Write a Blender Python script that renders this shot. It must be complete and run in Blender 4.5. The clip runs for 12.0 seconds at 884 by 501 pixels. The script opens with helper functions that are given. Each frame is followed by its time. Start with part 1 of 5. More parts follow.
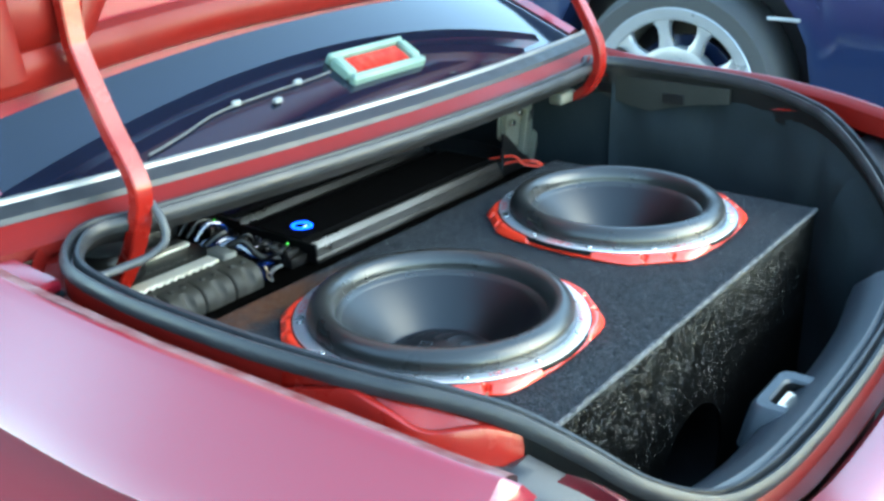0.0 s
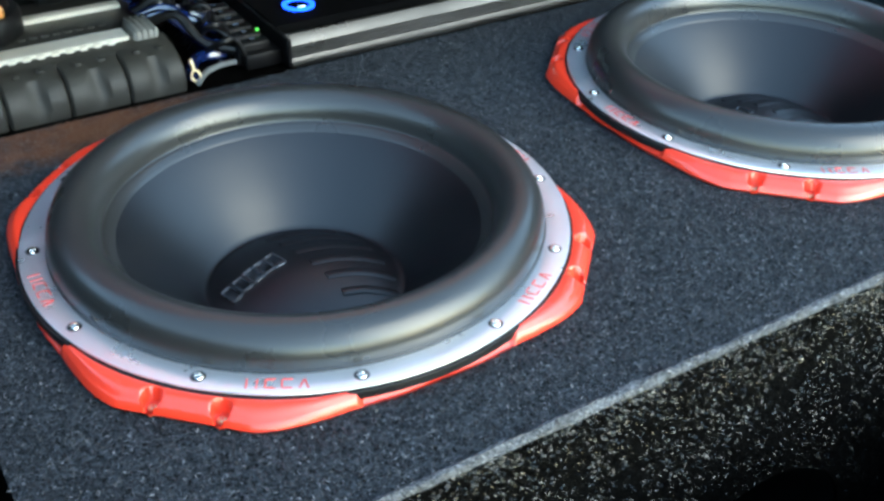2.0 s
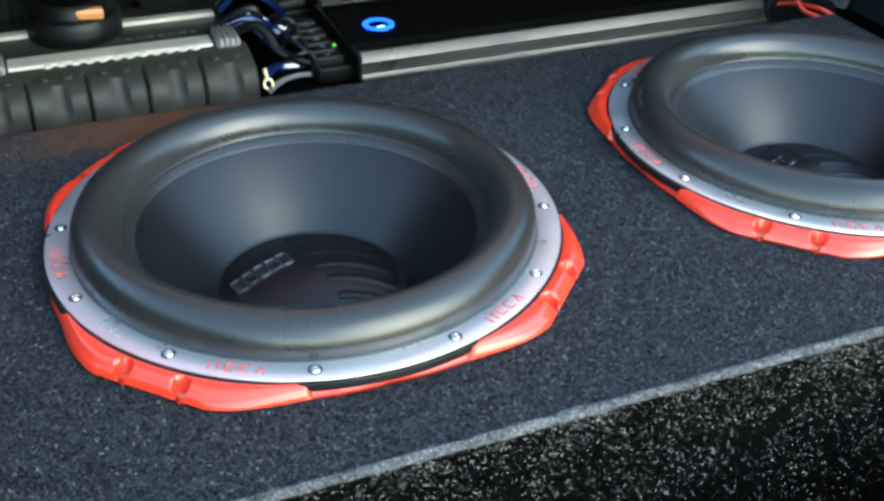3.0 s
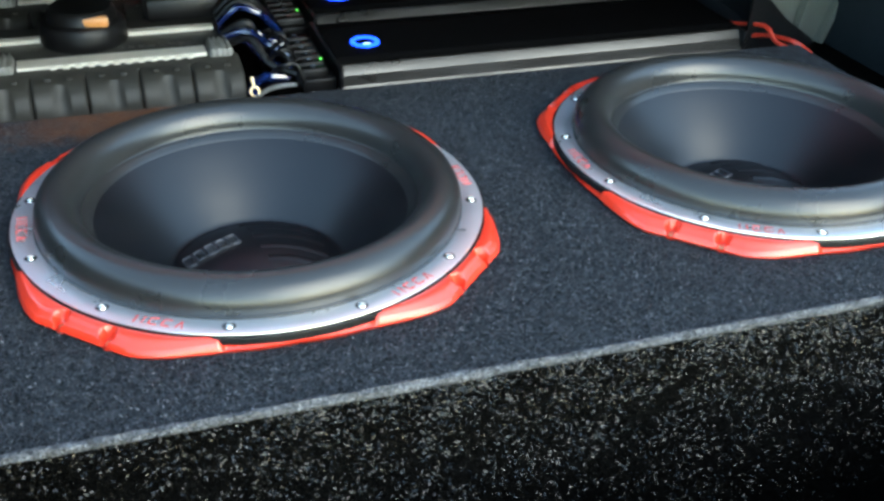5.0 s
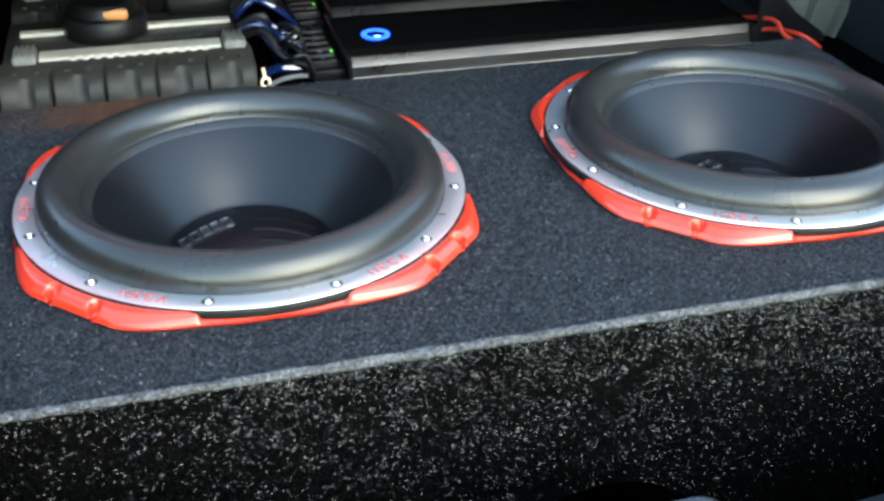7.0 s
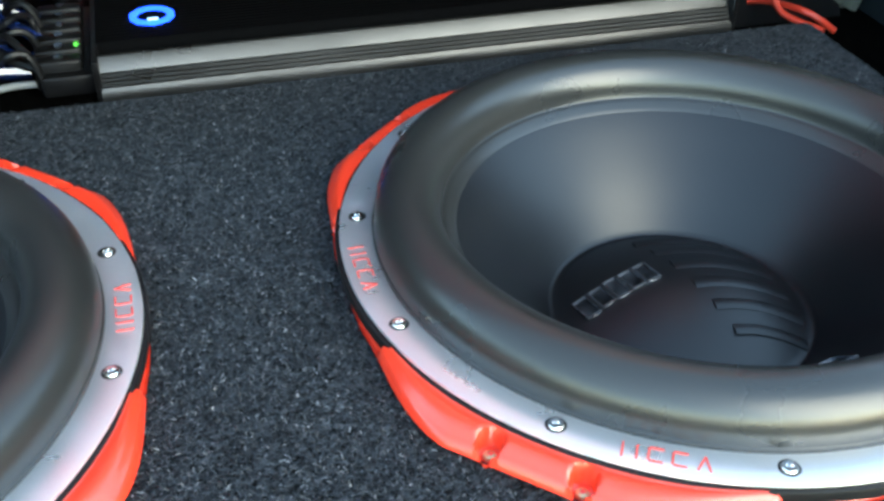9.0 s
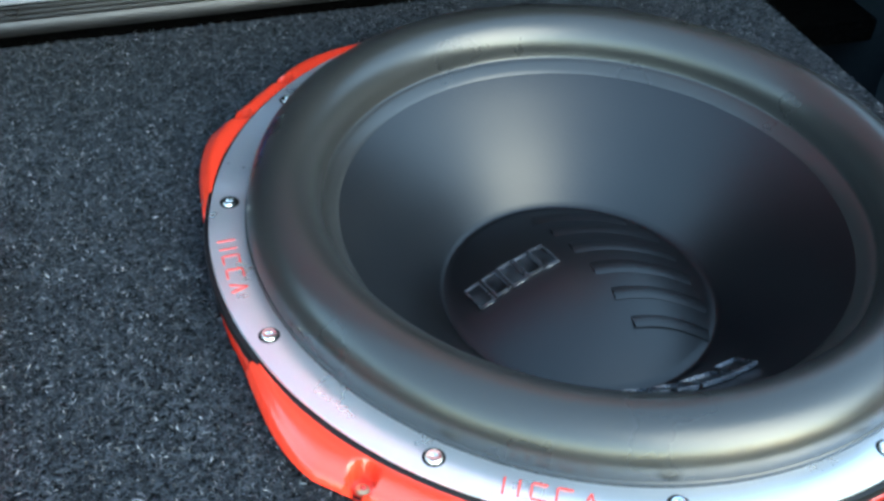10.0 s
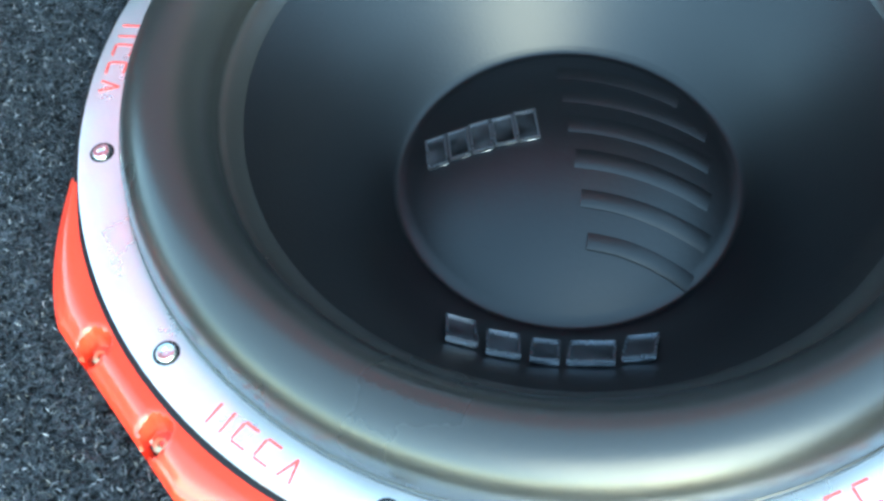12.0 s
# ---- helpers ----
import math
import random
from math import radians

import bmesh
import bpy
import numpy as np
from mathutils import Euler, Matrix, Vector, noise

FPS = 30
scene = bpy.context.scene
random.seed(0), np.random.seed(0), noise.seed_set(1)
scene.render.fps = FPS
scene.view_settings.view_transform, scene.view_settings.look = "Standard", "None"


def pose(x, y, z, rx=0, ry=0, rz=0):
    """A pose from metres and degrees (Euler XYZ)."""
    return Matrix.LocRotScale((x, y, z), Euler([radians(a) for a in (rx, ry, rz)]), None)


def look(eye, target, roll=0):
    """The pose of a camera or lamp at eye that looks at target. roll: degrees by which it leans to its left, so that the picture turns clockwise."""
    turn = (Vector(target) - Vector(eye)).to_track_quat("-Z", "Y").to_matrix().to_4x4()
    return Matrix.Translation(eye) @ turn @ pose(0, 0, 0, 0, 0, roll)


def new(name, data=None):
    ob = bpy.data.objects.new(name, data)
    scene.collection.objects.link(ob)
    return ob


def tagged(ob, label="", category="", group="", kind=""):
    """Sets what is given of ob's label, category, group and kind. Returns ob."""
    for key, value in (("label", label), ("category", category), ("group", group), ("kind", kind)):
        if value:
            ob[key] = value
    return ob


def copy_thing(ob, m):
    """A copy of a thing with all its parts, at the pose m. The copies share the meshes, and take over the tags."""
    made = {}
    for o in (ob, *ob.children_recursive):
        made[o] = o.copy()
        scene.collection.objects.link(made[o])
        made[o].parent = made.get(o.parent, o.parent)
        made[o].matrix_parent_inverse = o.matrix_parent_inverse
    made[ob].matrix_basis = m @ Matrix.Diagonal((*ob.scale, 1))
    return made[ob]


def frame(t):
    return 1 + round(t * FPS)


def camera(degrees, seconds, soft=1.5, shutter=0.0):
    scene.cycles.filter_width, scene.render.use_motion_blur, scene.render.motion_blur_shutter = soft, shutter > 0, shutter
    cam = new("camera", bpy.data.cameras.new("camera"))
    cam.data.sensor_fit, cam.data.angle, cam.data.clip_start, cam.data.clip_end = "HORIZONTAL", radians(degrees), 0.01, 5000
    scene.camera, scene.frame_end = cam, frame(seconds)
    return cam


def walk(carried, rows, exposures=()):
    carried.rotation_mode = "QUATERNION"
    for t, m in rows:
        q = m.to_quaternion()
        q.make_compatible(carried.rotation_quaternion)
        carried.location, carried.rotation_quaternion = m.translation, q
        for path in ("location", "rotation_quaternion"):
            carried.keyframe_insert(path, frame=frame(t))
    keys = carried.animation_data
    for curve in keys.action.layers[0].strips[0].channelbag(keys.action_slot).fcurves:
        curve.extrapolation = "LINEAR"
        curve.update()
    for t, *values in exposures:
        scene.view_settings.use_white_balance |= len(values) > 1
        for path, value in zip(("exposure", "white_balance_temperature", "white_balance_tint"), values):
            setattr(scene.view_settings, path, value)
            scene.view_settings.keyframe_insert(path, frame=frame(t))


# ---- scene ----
cam = camera(44.90, 12.0, soft=3.0)
PATH = [
    (0.0, -1.018, -0.7588, 1.3283, 68.394, 0.819, -53.715),
    (0.2, -0.917, -0.794, 1.317, 67.107, 2.764, -49.621),
    (0.3, -0.869, -0.801, 1.315, 66.705, 2.756, -47.2),
    (0.5, -0.7713, -0.825, 1.274, 66.793, -0.312, -41.206),
    (0.7, -0.698, -0.856, 1.285, 65.513, -0.728, -38.2),
    (1.0, -0.5582, -0.8055, 1.24, 62.348, 1.279, -35.005),
    (1.2, -0.457, -0.752, 1.218, 62.064, -0.265, -33.271),
    (1.5, -0.344, -0.6544, 1.1931, 59.336, 0.066, -33.697),
    (1.7, -0.3, -0.618, 1.179, 57.435, -0.506, -32.133),
    (2.0, -0.2693, -0.6008, 1.1557, 55.573, -1.196, -32.252),
    (2.5, -0.2288, -0.6267, 1.1504, 53.507, -1.139, -27.181),
    (3.0, -0.1797, -0.6843, 1.1713, 56.726, -1.313, -22.246),
    (3.5, -0.1353, -0.7331, 1.1743, 57.747, -0.664, -21.267),
    (3.7, -0.1227, -0.746, 1.1745, 58.279, -1.094, -21.373),
    (5.3, -0.1095, -0.8151, 1.1736, 58.782, -1.438, -17.194),
    (5.5, -0.1082, -0.8274, 1.1751, 58.187, -1.21, -16.377),
    (6.0, -0.1056, -0.8597, 1.1772, 57.558, -1.059, -15.607),
    (6.5, -0.0883, -0.8864, 1.1818, 57.685, -0.865, -15.761),
    (7.0, -0.0617, -0.8485, 1.1813, 58.693, -0.766, -15.493),
    (7.2, -0.0407, -0.8038, 1.1732, 59.494, -0.986, -15.182),
    (8.8, 0.201, -0.4429, 1.0499, 56.697, -1.041, -15.427),
    (9.0, 0.2197, -0.43, 1.0588, 54.84, -0.518, -15.657),
    (9.5, 0.2463, -0.4112, 1.0644, 53.105, -0.47, -17.655),
    (10.0, 0.259, -0.3734, 1.0748, 48.947, -3.004, -18.696),
    (10.3, 0.29, -0.34, 1.082, 43.665, -2.903, -14.992),
    (10.5, 0.3412, -0.3275, 1.0738, 42.0, -1.062, -9.125),
    (11.0, 0.4279, -0.3029, 1.0697, 36.923, -0.22, 0.337),
    (11.5, 0.4615, -0.3026, 1.064, 35.29, 0.759, 5.647),
    (12.0, 0.4874, -0.2829, 1.0569, 32.862, 3.346, 6.798),
]
walk(cam, [(t, pose(x, y, z, a, b, c)) for t, x, y, z, a, b, c in PATH], exposures=[(0.0, 3.75, 6800.0, -8.0), (1.0, 3.70, 6800.0, -6.0), (1.5, 3.57, 7000.0, -3.0), (2.5, 3.3, 7100.0, -4.0), (5.5, 3.25, 7300.0, -1.0), (7.0, 3.47, 7500.0, 0.0), (9.0, 3.45, 7600.0, -4.0), (10.0, 3.6, 7200.0, -6.0), (11.0, 3.9, 6800.0, -19.0), (12.0, 4.0, 7000.0, -15.0)])
# ---- end of path ----

# ---- light ----
GROUND = 0.05
XC = 0.235          # centre line of the car
RING = 0.74         # height of the trim rings
TOP = 0.725         # top of the speaker box
BOARD = 0.66        # amplifier board
SUN_EL, SUN_AZ = 27.0, 155.0   # azimuth clockwise from +y (car's front)

world = bpy.data.worlds.new("sky")
scene.world = world
world.use_nodes = True
wn = world.node_tree.nodes
sky = wn.new("ShaderNodeTexSky")
sky.sky_type, sky.sun_disc = 'NISHITA', False
sky.sun_elevation, sky.sun_rotation = radians(SUN_EL), radians(SUN_AZ)
sky.dust_density, sky.air_density, sky.ozone_density = 0.3, 1.0, 1.5
wn["Background"].inputs[1].default_value = 0.13
world.node_tree.links.new(sky.outputs[0], wn["Background"].inputs[0])
sun = new("sun", bpy.data.lights.new("sun", 'SUN'))
sun.data.energy, sun.data.angle, sun.data.color = 0.28, radians(50), (1.0, 0.99, 0.97)
sd = Vector((math.sin(radians(SUN_AZ)) * math.cos(radians(SUN_EL)), math.cos(radians(SUN_AZ)) * math.cos(radians(SUN_EL)), math.sin(radians(SUN_EL))))
sun.matrix_world = look(sd * 10, (0, 0, 0))


# ---- materials ----
def mat(name, col, rough=0.5, metal=0.0, coat=0.0, spec=0.5, var=0.0, var_scale=20.0, fine=0.0, fine_scale=300.0,
        bump=0.0, bump_scale=400.0, emit=None, strength=0.0, sheen=0.0, col2=None, rough_var=0.0, coat_rough=0.03, coat_ior=1.5, alpha_trans=0.0):
    m = bpy.data.materials.new(name)
    m.use_nodes = True
    nt = m.node_tree
    n, l = nt.nodes, nt.links
    p = n["Principled BSDF"]
    p.inputs["Base Color"].default_value = (*col, 1)
    p.inputs["Roughness"].default_value = rough
    p.inputs["Metallic"].default_value = metal
    p.inputs["Coat Weight"].default_value = coat
    p.inputs["Coat Roughness"].default_value = coat_rough
    p.inputs["Coat IOR"].default_value = coat_ior
    p.inputs["Specular IOR Level"].default_value = spec
    p.inputs["Sheen Weight"].default_value = sheen
    p.inputs["Transmission Weight"].default_value = alpha_trans
    if emit:
        p.inputs["Emission Color"].default_value = (*emit, 1)
        p.inputs["Emission Strength"].default_value = strength
    co = n.new("ShaderNodeTexCoord")
    if var or fine:
        big = n.new("ShaderNodeTexNoise")
        big.inputs["Scale"].default_value, big.inputs["Detail"].default_value = var_scale, 5
        small = n.new("ShaderNodeTexNoise")
        small.inputs["Scale"].default_value, small.inputs["Detail"].default_value = fine_scale, 3
        for t in (big, small):
            l.new(co.outputs["Object"], t.inputs["Vector"])
        sh = n.new("ShaderNodeMix")
        sh.data_type = 'RGBA'
        c2 = col2 or tuple(min(1, c * 1.8 + 0.01) for c in col)
        sh.inputs["A"].default_value = (*col, 1)
        sh.inputs["B"].default_value = (*c2, 1)
        ma = n.new("ShaderNodeMath")
        ma.operation = 'MULTIPLY_ADD'
        ma.inputs[1].default_value = var * 2
        ma.inputs[2].default_value = -var * 0.7
        l.new(big.outputs["Fac"], ma.inputs[0])
        mb = n.new("ShaderNodeMath")
        mb.operation = 'MULTIPLY_ADD'
        mb.inputs[1].default_value = fine * 2
        l.new(small.outputs["Fac"], mb.inputs[0])
        l.new(ma.outputs[0], mb.inputs[2])
        mb.use_clamp = True
        mc = n.new("ShaderNodeMath")
        mc.operation = 'SUBTRACT'
        mc.inputs[1].default_value = fine * 0.7
        mc.use_clamp = True
        l.new(mb.outputs[0], mc.inputs[0])
        l.new(mc.outputs[0], sh.inputs["Factor"])
        l.new(sh.outputs["Result"], p.inputs["Base Color"])
        if rough_var:
            mr = n.new("ShaderNodeMapRange")
            mr.inputs["From Min"].default_value, mr.inputs["From Max"].default_value = 0.3, 0.7
            mr.inputs["To Min"].default_value, mr.inputs["To Max"].default_value = max(0, rough - rough_var), rough + rough_var
            l.new(big.outputs["Fac"], mr.inputs["Value"])
            l.new(mr.outputs[0], p.inputs["Roughness"])
    if bump:
        bt = n.new("ShaderNodeTexNoise")
        bt.inputs["Scale"].default_value, bt.inputs["Detail"].default_value = bump_scale, 4
        l.new(co.outputs["Object"], bt.inputs["Vector"])
        b = n.new("ShaderNodeBump")
        b.inputs["Strength"].default_value = bump
        b.inputs["Distance"].default_value = 0.002
        l.new(bt.outputs["Fac"], b.inputs["Height"])
        l.new(b.outputs["Normal"], p.inputs["Normal"])
    return m


def carpet_mat(name, dark, light, fleck, scale=380.0, fleck_at=0.66, low=0.36, high=0.70, rough=0.85, spec=0.06, depth=0.003, sheen=0.0):
    """Needle-felt carpet: matted fibres with pale flecks, coloured in for lint and glints."""
    m = bpy.data.materials.new(name)
    m.use_nodes = True
    n, l = m.node_tree.nodes, m.node_tree.links
    p = n["Principled BSDF"]
    p.inputs["Roughness"].default_value = rough
    p.inputs["Specular IOR Level"].default_value = spec
    p.inputs["Sheen Weight"].default_value, p.inputs["Sheen Roughness"].default_value = sheen, 0.4
    p.inputs["Sheen Tint"].default_value = (0.70, 0.85, 1.0, 1)
    co = n.new("ShaderNodeTexCoord")

    def tex(s, det, dist=0.0):
        t = n.new("ShaderNodeTexNoise")
        t.inputs["Scale"].default_value, t.inputs["Detail"].default_value, t.inputs["Distortion"].default_value = s, det, dist
        l.new(co.outputs["Object"], t.inputs["Vector"])
        return t
    fib, blot, spark = tex(scale, 4, 1.2), tex(80, 5, 0.6), tex(scale * 1.5, 1, 0.4)
    along = n.new("ShaderNodeMapping")
    along.inputs["Scale"].default_value = (0.8, 1.0, 1.5)
    l.new(co.outputs["Object"], along.inputs["Vector"])
    l.new(along.outputs[0], spark.inputs["Vector"])
    r1 = n.new("ShaderNodeValToRGB")
    r1.color_ramp.elements[0].position, r1.color_ramp.elements[0].color = low, (*dark, 1)
    r1.color_ramp.elements[1].position, r1.color_ramp.elements[1].color = high, (*light, 1)
    l.new(fib.outputs["Fac"], r1.inputs[0])
    mulb = n.new("ShaderNodeMix")
    mulb.data_type, mulb.blend_type = 'RGBA', 'MULTIPLY'
    mulb.inputs["Factor"].default_value = 1.0
    r2 = n.new("ShaderNodeValToRGB")
    r2.color_ramp.elements[0].position, r2.color_ramp.elements[0].color = 0.34, (0.62, 0.62, 0.62, 1)
    r2.color_ramp.elements[1].position, r2.color_ramp.elements[1].color = 0.66, (1.2, 1.2, 1.2, 1)
    l.new(blot.outputs["Fac"], r2.inputs[0])
    l.new(r1.outputs[0], mulb.inputs["A"])
    l.new(r2.outputs[0], mulb.inputs["B"])
    r3 = n.new("ShaderNodeValToRGB")
    r3.color_ramp.elements[0].position, r3.color_ramp.elements[0].color = fleck_at, (0, 0, 0, 1)
    r3.color_ramp.elements[1].position, r3.color_ramp.elements[1].color = fleck_at + 0.06, (1, 1, 1, 1)
    l.new(spark.outputs["Fac"], r3.inputs[0])
    mx = n.new("ShaderNodeMix")
    mx.data_type = 'RGBA'
    mx.inputs["B"].default_value = (*fleck, 1)
    patch = tex(22, 3)
    r4 = n.new("ShaderNodeMapRange")
    r4.inputs["From Min"].default_value, r4.inputs["From Max"].default_value = 0.38, 0.58
    r4.inputs["To Min"].default_value = 0.25
    l.new(patch.outputs["Fac"], r4.inputs["Value"])
    r5 = n.new("ShaderNodeMath")
    r5.operation = 'MULTIPLY'
    l.new(r3.outputs[0], r5.inputs[0])
    l.new(r4.outputs[0], r5.inputs[1])
    l.new(r5.outputs[0], mx.inputs["Factor"])
    l.new(mulb.outputs["Result"], mx.inputs["A"])
    l.new(mx.outputs["Result"], p.inputs["Base Color"])
    b = n.new("ShaderNodeBump")
    b.inputs["Strength"].default_value, b.inputs["Distance"].default_value = 1.0, depth
    l.new(fib.outputs["Fac"], b.inputs["Height"])
    l.new(b.outputs["Normal"], p.inputs["Normal"])
    return m


M = dict(
    paint=mat("red_car_paint", (0.17, 0.006, 0.016), 0.34, 0.0, 1.0, var=0.15, var_scale=6, fine=0.1, fine_scale=900, col2=(0.15, 0.008, 0.018), coat_rough=0.20, spec=0.2, coat_ior=1.68),
    paint_in=mat("red_inner_paint", (0.115, 0.0045, 0.003), 0.42, 0.0, 0.05, spec=0.14, var=0.35, var_scale=9, fine=0.15, fine_scale=120, col2=(0.075, 0.004, 0.003), rough_var=0.12, coat_rough=0.15),
    rubber=mat("black_seal_rubber", (0.012, 0.013, 0.015), 0.42, spec=0.35, var=0.5, var_scale=30, fine=0.2, fine_scale=200, col2=(0.028, 0.030, 0.033), bump=0.15, rough_var=0.1),
    foam=mat("grey_surround_rubber", (0.016, 0.0159, 0.0150), 0.30, var=0.35, var_scale=16, fine=0.15, fine_scale=260, col2=(0.020, 0.020, 0.0195), bump=0.03, bump_scale=500, rough_var=0.05, spec=0.55),
    cone=mat("dark_paper_cone", (0.0015, 0.0017, 0.0024), 0.38, var=0.35, var_scale=18, fine=0.25, fine_scale=350, col2=(0.004, 0.0046, 0.006), bump=0.05, bump_scale=600, spec=0.5),
    cap=mat("black_dust_cap", (0.0018, 0.002, 0.0026), 0.38, var=0.3, var_scale=25, fine=0.15, col2=(0.006, 0.007, 0.009), bump=0.05, spec=0.42),
    ridge=mat("matt_black_ridge", (0.003, 0.0033, 0.004), 0.6, spec=0.12, var=0.3, var_scale=40),
    basket=mat("red_powder_coat", (0.72, 0.035, 0.015), 0.3, 0.0, 0.5, var=0.2, var_scale=25, fine=0.1, fine_scale=500, col2=(0.80, 0.07, 0.03), coat_rough=0.12, bump=0.04, bump_scale=700),
    hinge=mat("red_hinge_paint", (0.19, 0.007, 0.0045), 0.28, 0.0, 0.2, spec=0.3, var=0.3, var_scale=18, fine=0.15, fine_scale=200, col2=(0.14, 0.006, 0.004), rough_var=0.08, coat_rough=0.12),
    alu=mat("brushed_aluminium", (0.80, 0.81, 0.83), 0.34, 0.85, var=0.35, var_scale=30, fine=0.2, fine_scale=700, col2=(0.66, 0.68, 0.71), rough_var=0.1),
    alloy=mat("satin_alloy_wheel", (0.34, 0.35, 0.36), 0.35, 0.45, var=0.4, var_scale=12, fine=0.2, col2=(0.24, 0.25, 0.26), rough_var=0.1),
    silver=mat("silver_anodised_fascia", (0.068, 0.068, 0.066), 0.33, 0.85, var=0.5, var_scale=9, fine=0.2, fine_scale=500, col2=(0.08, 0.08, 0.08), rough_var=0.1),
    chrome=mat("chrome", (0.75, 0.75, 0.74), 0.12, 1.0, var=0.3, var_scale=40, col2=(0.6, 0.6, 0.58)),
    smoked=mat("smoked_chrome", (0.02, 0.022, 0.026), 0.18, 0.85, var=0.9, var_scale=90, col2=(0.30, 0.32, 0.36)),
    badge_edge=mat("dull_chrome_edge", (0.16, 0.17, 0.19), 0.3, 0.8, var=0.6, var_scale=120, col2=(0.06, 0.065, 0.075), rough_var=0.1),
    busbar=mat("bright_plated_bus_bar", (0.85, 0.81, 0.70), 0.3, 0.3, var=0.4, var_scale=30, fine=0.2, col2=(0.62, 0.56, 0.42)),
    dirty_lip=mat("dusty_red_lip", (0.10, 0.005, 0.006), 0.45, 0.0, 0.2, var=0.3, var_scale=18, fine=0.42, fine_scale=42, col2=(0.34, 0.27, 0.26), rough_var=0.15),
    brass=mat("brassy_zinc_screw", (0.62, 0.48, 0.28), 0.35, 0.9, var=0.4, var_scale=200, col2=(0.25, 0.17, 0.09)),
    black=mat("black_plastic", (0.004, 0.004, 0.0045), 0.42, spec=0.3, var=0.4, var_scale=30, fine=0.2, col2=(0.014, 0.014, 0.014), bump=0.06),
    trim=mat("grey_moulded_trim", (0.024, 0.031, 0.038), 0.36, var=0.35, var_scale=10, fine=0.2, fine_scale=400, col2=(0.034, 0.042, 0.050), bump=0.25, bump_scale=700),
    housing=mat("dark_grey_housing_plastic", (0.012, 0.014, 0.018), 0.42, var=0.35, var_scale=10, fine=0.2, fine_scale=400, col2=(0.020, 0.023, 0.028), bump=0.2, bump_scale=600),
    liner=mat("black_trunk_liner", (0.011, 0.0155, 0.0185), 0.9, spec=0.12, var=0.5, var_scale=8, fine=0.25, fine_scale=300, col2=(0.026, 0.033, 0.037), bump=0.3, bump_scale=300),
    ampblack=mat("black_anodised_heatsink", (0.0012, 0.0012, 0.0014), 0.7, 0.0, spec=0.03, var=0.3, var_scale=15, fine=0.15, col2=(0.003, 0.003, 0.003)),
    battery=mat("grey_battery_plastic", (0.036, 0.035, 0.029), 0.6, var=0.45, var_scale=14, fine=0.25, fine_scale=160, col2=(0.026, 0.026, 0.024), bump=0.2, bump_scale=300),
    led=mat("blue_led", (0.0, 0.1, 0.9), 0.3, emit=(0.002, 0.045, 1.0), strength=0.8),
    ledwhite=mat("white_led_core", (0.6, 0.8, 1.0), 0.3, emit=(0.3, 0.6, 1.0), strength=0.3),
    ledgreen=mat("green_led", (0.1, 0.8, 0.1), 0.3, emit=(0.2, 1.0, 0.15), strength=0.05),
    glass=mat("tinted_rear_glass", (0.004, 0.006, 0.014), 0.04, spec=0.5, var=0.2, var_scale=4, col2=(0.006, 0.008, 0.02)),
    mint=mat("mint_plastic", (0.12, 0.19, 0.16), 0.5, var=0.3, var_scale=30, col2=(0.17, 0.25, 0.21)),
    redlens=mat("red_lens", (0.26, 0.012, 0.008), 0.15, coat=0.5, var=0.4, var_scale=60, col2=(0.7, 0.1, 0.06)),
    greymetal=mat("pale_primer_metal", (0.13, 0.13, 0.105), 0.6, 0.1, var=0.5, var_scale=15, fine=0.2, col2=(0.07, 0.07, 0.055), rough_var=0.1),
    dullmetal=mat("dark_primer_metal", (0.022, 0.023, 0.020), 0.7, 0.0, spec=0.2, var=0.5, var_scale=15, fine=0.2, col2=(0.013, 0.014, 0.012)),
    capgrey=mat("pale_grey_plastic", (0.26, 0.26, 0.24), 0.5, var=0.3, var_scale=40, fine=0.2, col2=(0.18, 0.18, 0.165)),
    redwire=mat("red_cable", (0.55, 0.04, 0.02), 0.4, var=0.2, var_scale=50),
    bluewire=mat("blue_cable", (0.004, 0.014, 0.075), 0.15, var=0.3, var_scale=50, coat=1.0),
    greywire=mat("grey_cable", (0.16, 0.17, 0.17), 0.45, var=0.3, var_scale=60, col2=(0.24, 0.25, 0.25)),
    conduit=mat("dark_grey_conduit", (0.030, 0.032, 0.034), 0.5, var=0.3, var_scale=60, col2=(0.08, 0.082, 0.085), bump=0.5, bump_scale=300),
    whitewire=mat("pale_cable", (0.55, 0.55, 0.5), 0.4, var=0.2, var_scale=60),
    blue=mat("dark_blue_car_paint", (0.005, 0.016, 0.060), 0.3, 0.3, 1.0, var=0.2, var_scale=5, fine=0.1, fine_scale=800, col2=(0.010, 0.030, 0.10)),
    tyre=mat("tyre_rubber", (0.040, 0.042, 0.045), 0.75, var=0.4, var_scale=20, fine=0.2, col2=(0.045, 0.045, 0.047), bump=0.2, bump_scale=200),
    asphalt=mat("grey_asphalt", (0.060, 0.060, 0.062), 0.9, var=0.4, var_scale=2, fine=0.4, fine_scale=150, col2=(0.10, 0.10, 0.10), bump=0.5, bump_scale=120),
    lettering=mat("red_print", (0.62, 0.06, 0.05), 0.45, var=0.3, var_scale=200, col2=(0.7, 0.15, 0.12)),
    orange=mat("amber_lens", (0.55, 0.22, 0.06), 0.3, var=0.4, var_scale=80, col2=(0.7, 0.35, 0.12)),
    whitetrim=mat("bright_window_moulding", (0.24, 0.24, 0.235), 0.35, 0.5, var=0.6, var_scale=25, col2=(0.14, 0.14, 0.14)),
)
